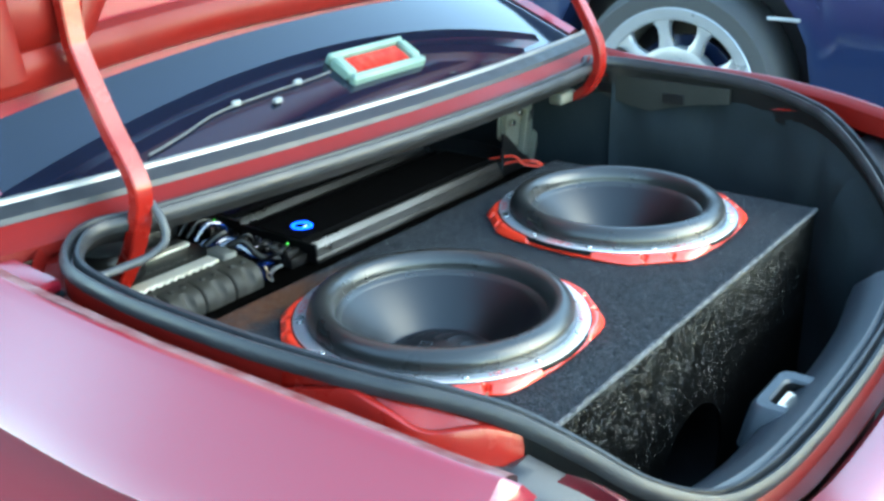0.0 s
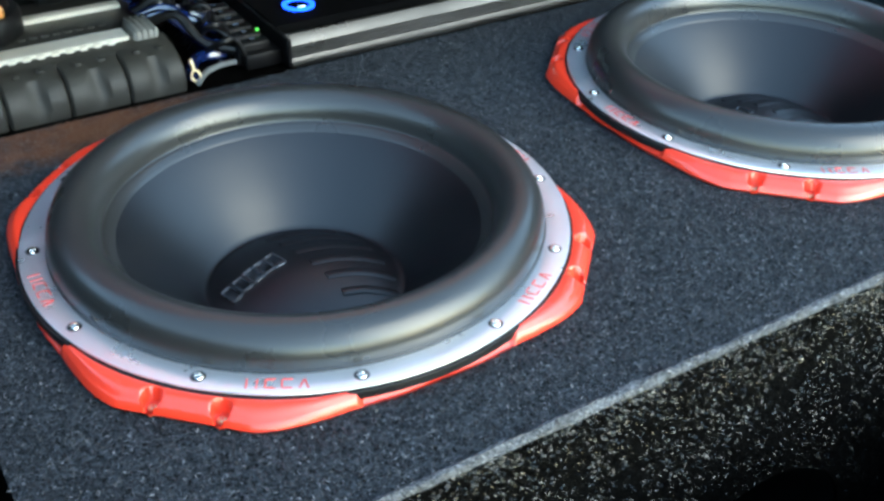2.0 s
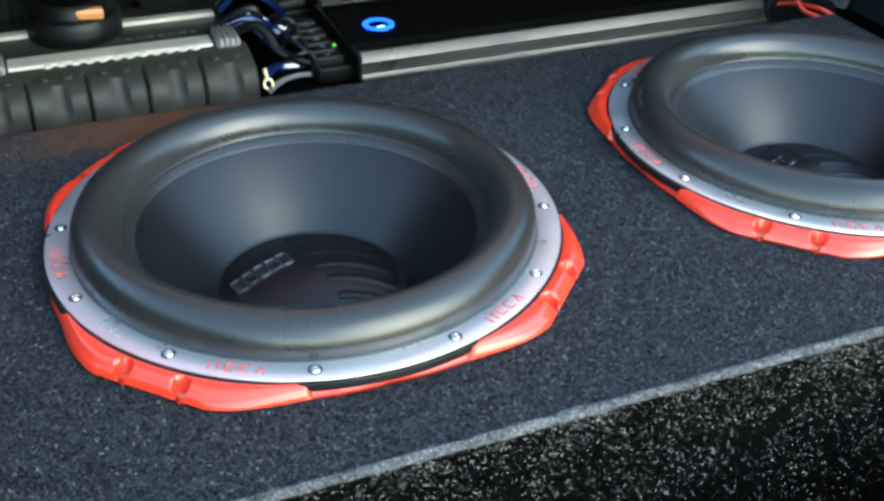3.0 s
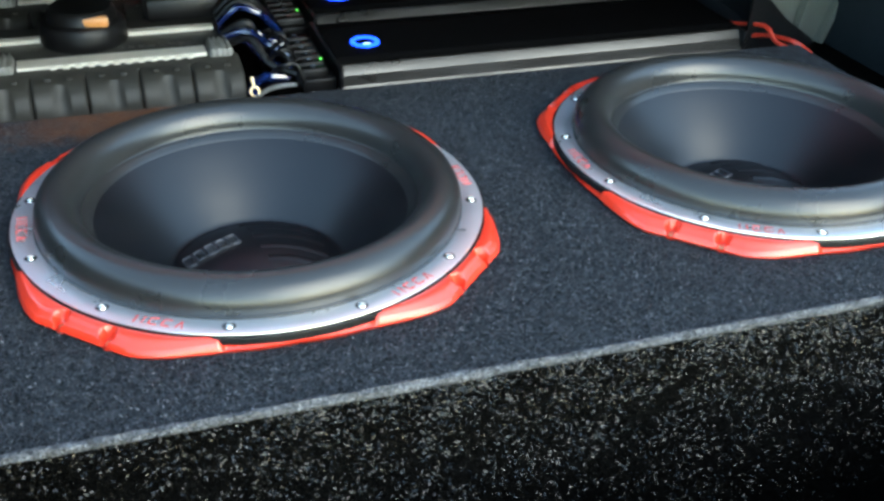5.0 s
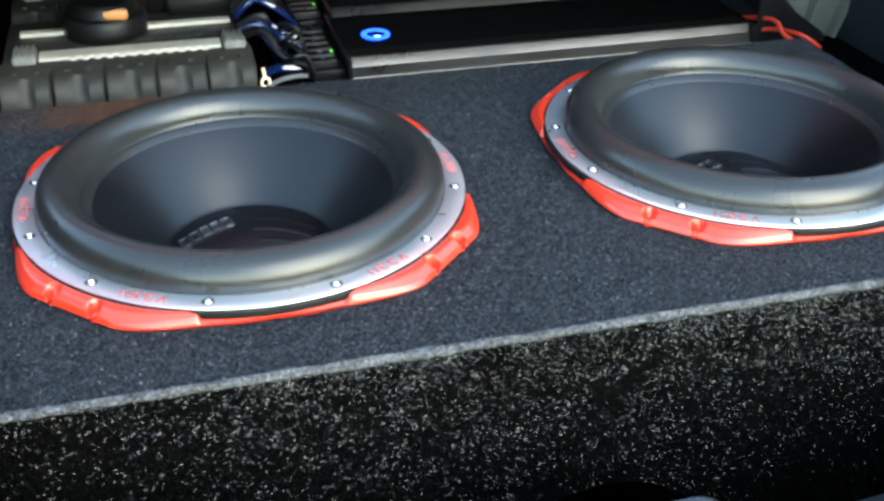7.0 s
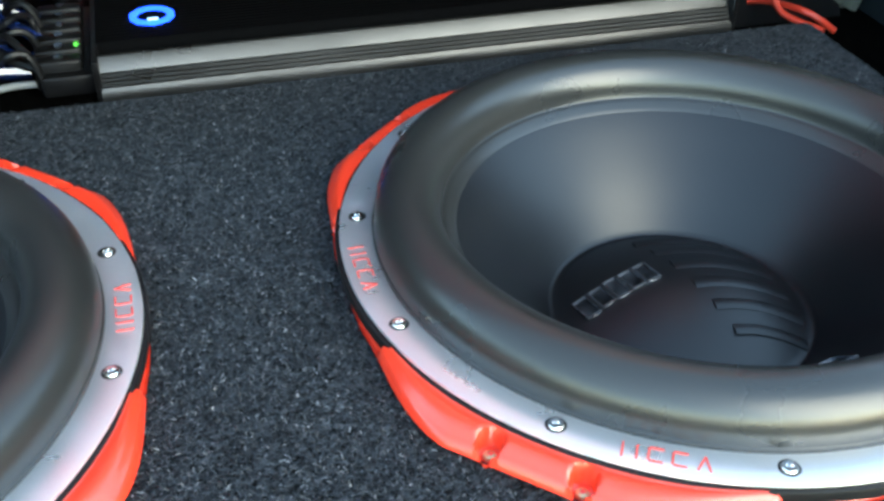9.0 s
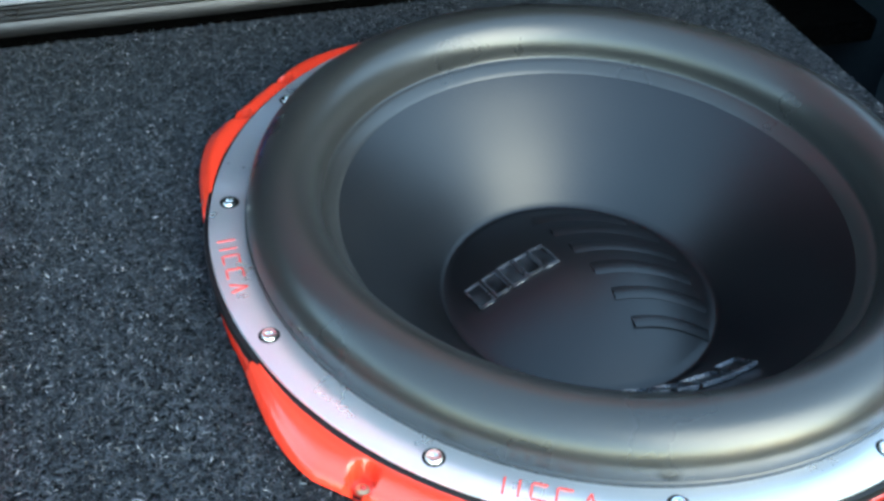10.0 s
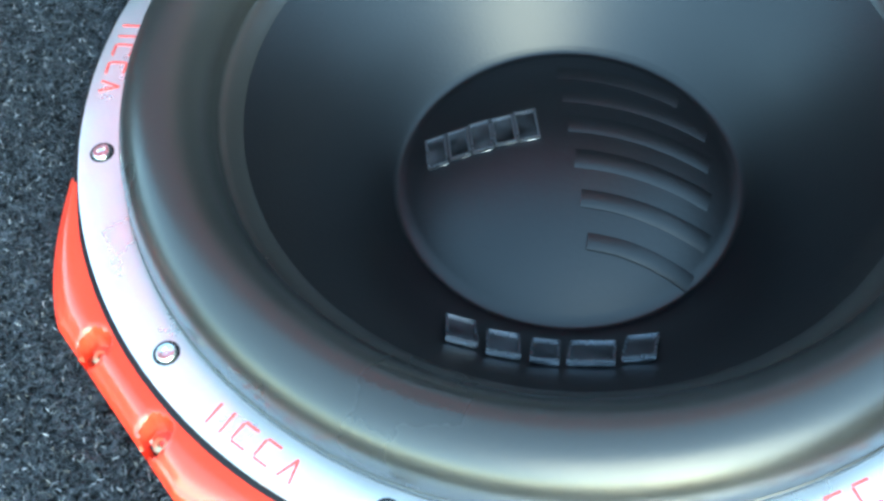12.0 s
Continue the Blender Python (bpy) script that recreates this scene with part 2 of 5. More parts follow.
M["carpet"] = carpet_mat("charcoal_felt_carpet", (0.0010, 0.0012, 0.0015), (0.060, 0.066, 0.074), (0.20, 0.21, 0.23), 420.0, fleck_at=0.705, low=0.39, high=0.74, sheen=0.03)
# the same felt again, coloured darker for the shade it lies in
M["carpet_dark"] = carpet_mat("shaded_felt_carpet", (0.0003, 0.0003, 0.0003), (0.006, 0.0058, 0.0052), (0.05, 0.048, 0.043), 390.0, fleck_at=0.70, low=0.42, high=0.72, spec=0.02, rough=0.7, depth=0.005)
M["carpet_edge"] = carpet_mat("pale_lit_carpet_edge", (0.04, 0.041, 0.043), (0.20, 0.20, 0.205), (0.36, 0.36, 0.36), 500.0)



PATCH_C, PATCH_R = (-0.085, 0.225, 0.725), (0.15, 0.06, 0.2)


def add_patch(m, centre, radii, colour, amount):
    """A patch of another colour with a ragged outline, laid over a material's colour."""
    n, l = m.node_tree.nodes, m.node_tree.links
    p = n["Principled BSDF"]
    src = p.inputs["Base Color"].links[0].from_socket
    co, mp, ln = n.new("ShaderNodeTexCoord"), n.new("ShaderNodeMapping"), n.new("ShaderNodeVectorMath")
    mp.inputs["Scale"].default_value = tuple(1 / r for r in radii)
    mp.inputs["Location"].default_value = tuple(-c / r for c, r in zip(centre, radii))
    ln.operation = 'LENGTH'
    l.new(co.outputs["Object"], mp.inputs["Vector"])
    l.new(mp.outputs[0], ln.inputs[0])
    rag = n.new("ShaderNodeTexNoise")
    rag.inputs["Scale"].default_value, rag.inputs["Detail"].default_value = 60, 6
    l.new(co.outputs["Object"], rag.inputs["Vector"])
    add = n.new("ShaderNodeMath")
    add.operation = 'MULTIPLY_ADD'
    add.inputs[1].default_value = 1.2
    l.new(rag.outputs["Fac"], add.inputs[0])
    l.new(ln.outputs["Value"], add.inputs[2])
    rng = n.new("ShaderNodeMapRange")
    rng.inputs["From Min"].default_value, rng.inputs["From Max"].default_value = 0.8, 1.6
    rng.inputs["To Min"].default_value, rng.inputs["To Max"].default_value = amount, 0.0
    l.new(add.outputs[0], rng.inputs["Value"])
    mx = n.new("ShaderNodeMix")
    mx.data_type = 'RGBA'
    mx.inputs["B"].default_value = (*colour, 1)
    l.new(rng.outputs[0], mx.inputs["Factor"])
    l.new(src, mx.inputs["A"])
    l.new(mx.outputs["Result"], p.inputs["Base Color"])


def fibre_mat(name, dark, light, top, rough, spec, pale):
    """Each fibre has its own shade, from dark to a few pale ones."""
    m = bpy.data.materials.new(name)
    m.use_nodes = True
    n, l = m.node_tree.nodes, m.node_tree.links
    p = n["Principled BSDF"]
    p.inputs["Roughness"].default_value, p.inputs["Specular IOR Level"].default_value = rough, spec
    geo, ramp = n.new("ShaderNodeNewGeometry"), n.new("ShaderNodeValToRGB")
    e = ramp.color_ramp.elements
    e[0].position, e[0].color = 0.0, (*dark, 1)
    e[1].position, e[1].color = 1.0, (*top, 1)
    mid = e.new(pale)
    mid.color = (*light, 1)
    l.new(geo.outputs["Random Per Island"], ramp.inputs[0])
    l.new(ramp.outputs[0], p.inputs["Base Color"])
    return m


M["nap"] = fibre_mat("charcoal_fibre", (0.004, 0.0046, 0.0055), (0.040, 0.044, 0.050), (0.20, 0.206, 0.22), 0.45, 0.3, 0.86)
for patched in ("carpet", "nap"):
    add_patch(M[patched], PATCH_C, PATCH_R, (0.13, 0.050, 0.020), 0.85)
# fibres of the shaded front: near-black for shade, few pale for glints
M["nap_dark"] = fibre_mat("shaded_fibre", (0.0006, 0.0006, 0.0006), (0.002, 0.002, 0.0018), (0.12, 0.112, 0.090), 0.22, 0.65, 0.84)


# ---- mesh tools ----
def link(name, bm, material, parent=None, label="", smooth=40):
    me = bpy.data.meshes.new(name)
    bmesh.ops.recalc_face_normals(bm, faces=bm.faces)
    if smooth:
        lim = radians(smooth)
        for f in bm.faces:
            f.smooth = True
        for e in bm.edges:
            if len(e.link_faces) == 2 and e.calc_face_angle(0) > lim:
                e.smooth = False
    bm.to_mesh(me)
    bm.free()
    me.materials.append(M[material])
    ob = new(name, me)
    if parent:
        ob.parent = parent
    if label:
        tagged(ob, label)
    return ob


def part(name, bm, material, parent, label=""):
    return link(name, bm, material, parent, label)


def thing(name, label, category, m=None, group="", kind=""):
    ob = new(name)
    ob.empty_display_size = 0.05
    if m is not None:
        ob.matrix_world = m
    return tagged(ob, label, category, group, kind)


def block(lo, hi, bevel=0.0, seg=2, bm=None):
    b2 = bmesh.new()
    lo, hi = Vector(lo), Vector(hi)
    bmesh.ops.create_cube(b2, size=1.0, matrix=Matrix.Translation((lo + hi) / 2) @ Matrix.Diagonal((*(hi - lo), 1)))
    if bevel:
        bmesh.ops.bevel(b2, geom=b2.edges[:], offset=bevel, segments=seg, affect='EDGES', profile=0.5)
    if bm is None:
        return b2
    me = bpy.data.meshes.new("tmp")
    b2.to_mesh(me)
    bm.from_mesh(me)
    bpy.data.meshes.remove(me)
    b2.free()
    return bm


def grid(rows, wrap_u=False, wrap_v=False, bm=None):
    """Faces over rows of points; wrap_u closes each row, wrap_v joins last row to first."""
    bm = bm or bmesh.new()
    vs = [[bm.verts.new(p) for p in r] for r in rows]
    nu, nv = len(vs[0]), len(vs)
    for j in range(nv if wrap_v else nv - 1):
        for i in range(nu if wrap_u else nu - 1):
            q = [vs[j][i], vs[j][(i + 1) % nu], vs[(j + 1) % nv][(i + 1) % nu], vs[(j + 1) % nv][i]]
            bm.faces.new(q)
    return bm, vs


def lathe(profile, seg=96, closed=False, bm=None):
    rows = [[(r * math.cos(2 * math.pi * i / seg), r * math.sin(2 * math.pi * i / seg), z) for i in range(seg)] for r, z in profile]
    bm, vs = grid(rows, wrap_u=True, wrap_v=closed, bm=bm)
    return bm


def spline(pts, n=8, closed=False):
    """Catmull-Rom through pts."""
    P = [Vector(p) for p in pts]
    out, k = [], len(P)
    for i in range(k if closed else k - 1):
        if closed:
            a, b, c, d = P[(i - 1) % k], P[i], P[(i + 1) % k], P[(i + 2) % k]
        else:
            a, b, c, d = P[max(i - 1, 0)], P[i], P[i + 1], P[min(i + 2, k - 1)]
        for j in range(n):
            t = j / n
            out.append(0.5 * ((2 * b) + (c - a) * t + (2 * a - 5 * b + 4 * c - d) * t * t + (3 * b - a - 3 * c + d) * t ** 3))
    if not closed:
        out.append(P[-1])
    return out


def sweep(path, section, closed=False, up=(0, 0, 1), bm=None, caps=True):
    """section: (side, up) pairs, a closed outline carried along path."""
    k, rows = len(path), []
    for i in range(k):
        a = path[(i - 1) % k] if closed else path[max(i - 1, 0)]
        b = path[(i + 1) % k] if closed else path[min(i + 1, k - 1)]
        t = (b - a).normalized()
        side = t.cross(Vector(up))
        side = side.normalized() if side.length > 1e-4 else Vector((1, 0, 0))
        top = side.cross(t)
        rows.append([path[i] + side * s + top * u for s, u in section])
    bm, vs = grid(rows, wrap_u=True, wrap_v=closed, bm=bm)
    if caps and not closed:
        bm.faces.new(vs[0])
        bm.faces.new(list(reversed(vs[-1])))
    return bm


def circle(r, n=10):
    return [(r * math.cos(2 * math.pi * i / n), r * math.sin(2 * math.pi * i / n)) for i in range(n)]


def tube(pts, r, n=8, smooth_n=6, bm=None):
    return sweep(spline(pts, smooth_n), circle(r, n), bm=bm)


def cyl(c, r, h, seg=24, bevel=0.0, bm=None):
    pr = [(0.0001, h), (r - bevel, h), (r, h - bevel), (r, 0)] if bevel else [(0.0001, h), (r, h), (r, 0)]
    b2 = lathe(pr, seg)
    bmesh.ops.translate(b2, verts=b2.verts, vec=c)
    if bm is None:
        return b2
    me = bpy.data.meshes.new("tmp")
    b2.to_mesh(me)
    bm.from_mesh(me)
    bpy.data.meshes.remove(me)
    b2.free()
    return bm


def mirror_x(bm):
    """The same mesh on the other side of the car."""
    for v in bm.verts:
        v.co.x = 2 * XC - v.co.x
    bmesh.ops.reverse_faces(bm, faces=bm.faces)
    return bm


# ---- ground ----
bm = bmesh.new()
bmesh.ops.create_grid(bm, x_segments=2, y_segments=2, size=300)
bmesh.ops.translate(bm, verts=bm.verts, vec=(0, 0, GROUND))
tagged(link("ground", bm, "asphalt", smooth=0), "grey asphalt of a parking area", "ground", kind="structure")

# ---- red car: body round the trunk opening ----
car = thing("red_car", "glossy red car with its trunk lid standing open", "car", pose(0, 0, 0))
HALF = [(-0.600, 0.238, 0.898), (-0.636, 0.19, 0.892), (-0.648, 0.10, 0.887), (-0.648, 0.0, 0.884), (-0.636, -0.10, 0.877), (-0.600, -0.20, 0.860), (-0.566, -0.25, 0.845),
        (-0.526, -0.30, 0.820), (-0.488, -0.35, 0.783), (-0.440, -0.40, 0.735), (-0.36, -0.437, 0.692), (-0.25, -0.452, 0.667), (-0.12, -0.457, 0.657)]


def front_y(x):
    """The window-side edge bows to the rear in the middle."""
    return 0.170 + 0.19 * (x - 0.31) ** 2


FRONT = [(x, front_y(x), 0.912 - 0.03 * (x - XC) ** 2) for x in (0.74, 0.60, 0.45, 0.31, 0.16, 0.0, -0.15, -0.27)]
loop = FRONT + [(-0.325, 0.252, 0.903)] + [(XC + x, y, z) for x, y, z in HALF] + [(XC, -0.458, 0.655)] + [(XC - x, y, z) for x, y, z in reversed(HALF)] + [(0.80, 0.235, 0.903)]
rim = spline(loop, 6, closed=True)


def smooth_step(a):
    a = max(0.0, min(1.0, a))
    return a * a * (3 - 2 * a)


def offset_loop(path, out, up):
    k, res = len(path), []
    for i in range(k):
        t = (path[(i + 1) % k] - path[(i - 1) % k])
        t.z = 0
        t.normalize()
        res.append(path[i] + Vector((-t.y, t.x, 0)) * -out + Vector((0, 0, up)))
    return res


# the loop runs anticlockwise seen from above, so "out" is away from the opening
bm = sweep(rim, [(-0.011, -0.008), (-0.0135, -0.002), (-0.0125, 0.005), (-0.009, 0.0095), (-0.0055, 0.0085), (-0.0035, 0.0020), (-0.0020, -0.0015), (0.0005, -0.0015), (0.0020, 0.0030), (0.0038, 0.0095), (0.0075, 0.0105), (0.0115, 0.006), (0.0130, -0.001), (0.011, -0.007)], closed=True)
part("trunk_seal", bm, "rubber", car, "black ribbed rubber weatherstrip round the trunk opening")
# painted gutter outside the seal and flange inside it
EDGE = [(-0.49, 1.30, 0.985), (-0.482, 0.90, 0.968), (-0.475, 0.62, 0.948), (-0.475, 0.42, 0.925), (-0.468, 0.20, 0.897), (-0.470, 0.0, 0.890), (-0.464, -0.10, 0.886), (-0.448, -0.22, 0.874), (-0.428, -0.32, 0.858), (-0.414, -0.365, 0.849)]


def edge_at(y):
    """The quarter panel's upper edge, on the car's left."""
    ys_ = [p[1] for p in reversed(EDGE)]
    return float(np.interp(y, ys_, [p[0] for p in reversed(EDGE)])), float(np.interp(y, ys_, [p[2] for p in reversed(EDGE)]))


g0, g1, g2, g3 = offset_loop(rim, 0.010, -0.004), offset_loop(rim, 0.018, -0.018), offset_loop(rim, 0.034, -0.020), offset_loop(rim, 0.042, -0.004)
for i, p in enumerate(rim):
    if p.y < -0.264 and abs(p.x - XC) > 0.40:
        g1[i], g2[i], g3[i] = offset_loop(rim, 0.014, -0.012)[i], offset_loop(rim, 0.017, -0.020)[i], offset_loop(rim, 0.019, -0.040)[i]
    if -0.264 <= p.y < 0.23 and abs(p.x - XC) > 0.585:
        left = p.x < XC
        ex, ez = edge_at(p.y)
        ex = ex if left else 2 * XC - ex
        pan = smooth_step((-0.16 - p.y) / 0.06)
        for g, f, dz in ((g1, 0.16, -0.032), (g2, 0.62, -0.040)):
            z = p.z + dz
            g[i] = Vector((p.x + (ex - p.x) * f, p.y, z * (1 - pan) + min(z, 0.806) * pan))
        g3[i] = Vector((ex + (0.024 if left else -0.024), p.y, ez - 0.030))
bm, _ = grid([g0, g1, g2, g3], wrap_u=True)
# the channel stops at the corner pans
gap = [f for f in bm.faces if f.calc_center_median().y < -0.115 and abs(f.calc_center_median().x - XC) > 0.40]
bmesh.ops.delete(bm, geom=gap, context='FACES')
part("gutter", bm, "paint_in", car, "red painted drain channel round the opening")
f0, f1, f2 = offset_loop(rim, 0.0, -0.006), offset_loop(rim, -0.001, -0.014), offset_loop(rim, 0.004, -0.055)
for i, p in enumerate(rim):
    if p.y > 0.12 and abs(p.x - XC) < 0.62:
        f2[i].z = p.z - 0.024
bm, _ = grid([f0, f1, f2], wrap_u=True)
part("flange", bm, "black", car)


# quarter panels
def quarter():
    edge = spline(EDGE, 6)
    prof = [(0.003, -0.0008), (0, 0), (-0.005, -0.002), (-0.013, -0.009), (-0.030, -0.026), (-0.050, -0.046), (-0.070, -0.067), (-0.0885, -0.0865), (-0.0900, -0.0890), (-0.0815, -0.104), (-0.0800, -0.16), (-0.088, -0.28), (-0.086, -0.42), (-0.06, -0.58), (0.0, -0.66)]
    rows = []
    for p in edge:
        k = 1.0
        rows.append([(p.x + a * k, p.y, p.z + b) for a, b in prof])
    bm2, vs = grid(rows)
    # rear turn-in
    last = rows[-1]
    bm2, _ = grid([last, [(x + 0.01, y - 0.012, z - 0.008) for x, y, z in last], [(x + 0.03, y - 0.014, z - 0.03) for x, y, z in last]], bm=bm2)
    return bm2


part("quarter_panel", quarter(), "paint", car, "glossy red rear quarter panel reflecting the sky")
part("quarter_panel", mirror_x(quarter()), "paint", car, "glossy red rear quarter panel reflecting the sky")


def fender_lip():
    """Dusty flange inside the quarter panel's upper edge."""
    rows = []
    for k in range(90):
        y = 1.25 - 1.615 * k / 89
        x, z = edge_at(y)
        rows.append([(x + a, y, z + b) for a, b in ((0.0025, -0.001), (0.012, -0.004), (0.021, -0.008), (0.0245, -0.012), (0.0245, -0.045))])
    return grid(rows)[0]


part("fender_lip", fender_lip(), "dirty_lip", car, "dusty red flange inside the quarter panel's edge")
part("fender_lip", mirror_x(fender_lip()), "paint_in", car, "red flange inside the quarter panel's edge")


def corner_pan():
    """Stepped pan between the seal and the drain channel, at the rear corner."""
    ridge = spline([(-0.408, -0.11, 0.846), (-0.394, -0.145, 0.852), (-0.384, -0.180, 0.857), (-0.382, -0.207, 0.851), (-0.379, -0.228, 0.844), (-0.373, -0.245, 0.834), (-0.362, -0.258, 0.828), (-0.345, -0.272, 0.827), (-0.322, -0.288, 0.824), (-0.292, -0.306, 0.808)], 5)
    rows = []
    for k, p in enumerate(ridge):
        a, b = ridge[max(k - 1, 0)], ridge[min(k + 1, len(ridge) - 1)]
        t = (b - a)
        t.z = 0
        t.normalize()
        out = Vector((t.y, -t.x, 0))
        q = min((r for r in rim if r.x < XC and r.y < 0), key=lambda r: (r.x - p.x) ** 2 + (r.y - p.y) ** 2)
        inner = Vector((q.x, q.y, q.z - 0.004))
        floor = inner.lerp(p, 0.55) + Vector((0, 0, -0.005))
        row = [inner, floor] + [p + out * o + Vector((0, 0, d)) for o, d in ((-0.008, -0.006), (-0.004, 0.0), (0.0, 0.0014), (0.004, 0.0), (0.007, -0.008), (0.009, -0.022), (0.011, -0.040))]
        # the drain channel between the ridge and the fender, which ends at the lamp
        ex, ez = edge_at(p.y)
        w = smooth_step((-0.228 - p.y) / 0.03)
        end = Vector((ex + 0.020, p.y, ez - 0.040)).lerp(p + out * 0.014 + Vector((0, 0, -0.055)), w)
        rows.append(row + [row[-1].lerp(end, 0.5) + Vector((0, 0, -0.004)), end])
    return grid(rows)[0]


part("corner_pan", corner_pan(), "hinge", car, "red stepped body corner under the seal")
part("corner_pan", mirror_x(corner_pan()), "hinge", car, "red stepped body corner under the seal")


def lamp_top():
    """Sloping plastic top that follows the seal round the corner."""
    side = sorted(((p.y, p.x, p.z) for p in rim if p.x < XC - 0.1 and p.y < -0.2))
    ys = [a[0] for a in side]
    rows = []
    for k in range(24):
        y = -0.266 - 0.285 * k / 23
        x1 = min(float(np.interp(y, ys, [a[1] for a in side])) - 0.014, -0.19)
        zr = float(np.interp(y, ys, [a[2] for a in side])) - 0.020
        zr -= 0.030 * smooth_step((y + 0.31) / 0.04)
        row = [(-0.452, y, 0.62)]
        for u in range(13):
            x = -0.452 + (x1 + 0.452) * u / 12
            z = 0.806 - max(0, x + 0.37) * 0.25 - max(0, -0.29 - y) * 0.60
            f = smooth_step((u - 5) / 7)
            row.append((x, y, z * (1 - f) + min(z, zr) * f if y > -0.31 else z * (1 - f) + zr * f))
        rows.append(row + [(x1 + 0.004, y, 0.62)])
    rows = [[(x, y + 0.004, 0.62) for x, y, z in rows[0]]] + rows + [[(x, y - 0.02, 0.56) for x, y, z in rows[-1]]]
    return grid(rows)[0]


part("tail_lamp_housing", lamp_top(), "housing", car, "dark grey plastic tail lamp housing")
part("tail_lamp_housing", mirror_x(lamp_top()), "housing", car, "dark grey plastic tail lamp housing")

for sgn in (-1, 1):
    b = block((-0.478, 0.20, 0.868), (-0.412, 1.25, 0.884), 0.005, 2)
    for v in b.verts:
        v.co.z += max(0, v.co.y - 0.25) * 0.07
    part("deck_corner", b if sgn < 0 else mirror_x(b), "paint", car)
# bumper and rear body skin under the sill
sill = [p for p in offset_loop(rim, 0.054, 0.0) if p.y < -0.36]
sill.sort(key=lambda p: p.x)
rows = []
for dy, dz in ((0.01, -0.012), (0, 0), (-0.02, 0.002), (-0.05, -0.006), (-0.075, -0.03), (-0.09, -0.12), (-0.10, -0.25), (-0.16, -0.30), (-0.18, -0.40), (-0.16, -0.55)):
    rows.append([(p.x, p.y + dy, p.z + dz) for p in sill])
bm, _ = grid(rows)
part("rear_skin", bm, "paint", car, "red rear panel and bumper below the sill")

# deck between rear window and opening
def deck_row(d, z, half=0.70):
    """A line across the car, d ahead of the seal."""
    return [(x, front_y(x) + d, z - 0.03 * (x - XC) ** 2) for x in [XC + half * (k / 20 - 1) for k in range(41)]]


bm, _ = grid([deck_row(0.010, 0.895), deck_row(0.012, 0.908), deck_row(0.018, 0.913), deck_row(0.044, 0.930), deck_row(0.047, 0.928), deck_row(0.049, 0.915)])
part("deck_panel", bm, "paint_in", car, "red deck panel between rear window and trunk")
bm, _ = grid([deck_row(0.046, 0.924), deck_row(0.050, 0.936), deck_row(0.068, 0.946), deck_row(0.072, 0.944)])
part("window_gutter", bm, "rubber", car, "dark rubber strip below the rear window")
bm, _ = grid([deck_row(0.0715, 0.944), deck_row(0.073, 0.9495), deck_row(0.0765, 0.951), deck_row(0.081, 0.949)])
part("window_moulding", bm, "whitetrim", car, "pale worn moulding along the rear glass")
bm, _ = grid([deck_row(0.012, 0.897, 0.655), deck_row(0.03, 0.886, 0.655), deck_row(0.15, 0.882, 0.655), deck_row(0.75, 0.90, 0.655)])
part("shelf_underside", bm, "black", car, "dark underside of the parcel shelf")


def glass_row(s):
    w = 0.62 - 0.12 * s
    return [(XC + w * u, front_y(XC + w * u) * (1 - s) + 0.25 * s + 0.080 + 0.75 * s, 0.951 + 0.36 * s + 0.08 * s * (1 - s) - 0.012 * u * u - 0.06 * s * u * u) for u in [k / 16 - 1 for k in range(33)]]


bm, _ = grid([glass_row(s / 8) for s in range(9)])
part("rear_window", bm, "glass", car, "dark tinted rear window with blue sky reflections")
for sgn in (-1, 1):
    bm, _ = grid([[(XC + sgn * (0.62 - 0.12 * s) + sgn * e, glass_row(s)[0 if sgn < 0 else -1][1], glass_row(s)[0][2] + dz) for s in [k / 8 for k in range(9)]]
          for e, dz in ((-0.004, 0.004), (0.02, 0.010), (0.08, -0.03), (0.11, -0.25))])
    part("window_pillar", bm, "paint", car)


def on_glass(x, d, up=0.004):
    """A place on the rear glass, d ahead of its lower edge."""
    s = d / 0.75
    y = front_y(x) * (1 - s) + 0.25 * s + 0.080 + 0.75 * s
    u = (x - XC) / (0.62 - 0.12 * s)
    return (x, y, 0.951 + 0.36 * s + 0.08 * s * (1 - s) - 0.012 * u * u - 0.06 * s * u * u + up)


bm = tube([on_glass(-0.20, 0.004), on_glass(-0.14, 0.02), on_glass(-0.07, 0.04), on_glass(0.02, 0.05), on_glass(0.10, 0.055), on_glass(0.16, 0.06)], 0.0018, 6)
cord = part("window_cord", bm, "conduit", car, "thin pale cord with clips along the rear glass")
for x, d in ((-0.03, 0.047), (0.03, 0.035), (0.09, 0.056)):
    p = on_glass(x, d)
    bm = block((p[0] - 0.008, p[1] - 0.004, p[2] - 0.003), (p[0] + 0.008, p[1] + 0.004, p[2] + 0.005), 0.002, 1)
    part("cord_clip", bm, "greywire", cord)
# third brake lamp behind the glass
bm = bmesh.new()
BX, BY, BZ = 0.245, 0.300, 0.988
for lo, hi in (((-0.10, -0.008, -0.035), (0.10, 0.012, -0.02)), ((-0.10, -0.008, 0.025), (0.10, 0.012, 0.037)), ((-0.10, -0.008, -0.02), (-0.078, 0.012, 0.025)), ((0.078, -0.008, -0.02), (0.10, 0.012, 0.025))):
    block(lo, hi, 0.004, 1, bm)
bmesh.ops.transform(bm, matrix=pose(BX + 0.018, BY + 0.012, BZ + 0.003, -60, 0, 0) @ Matrix.Diagonal((0.88, 1.0, 0.92, 1)), verts=bm.verts)
brake = part("brake_lamp", bm, "mint", car, "mint green frame of the third brake lamp")
bm = block((-0.078, 0.0, -0.02), (0.078, 0.01, 0.025), 0.003, 1)
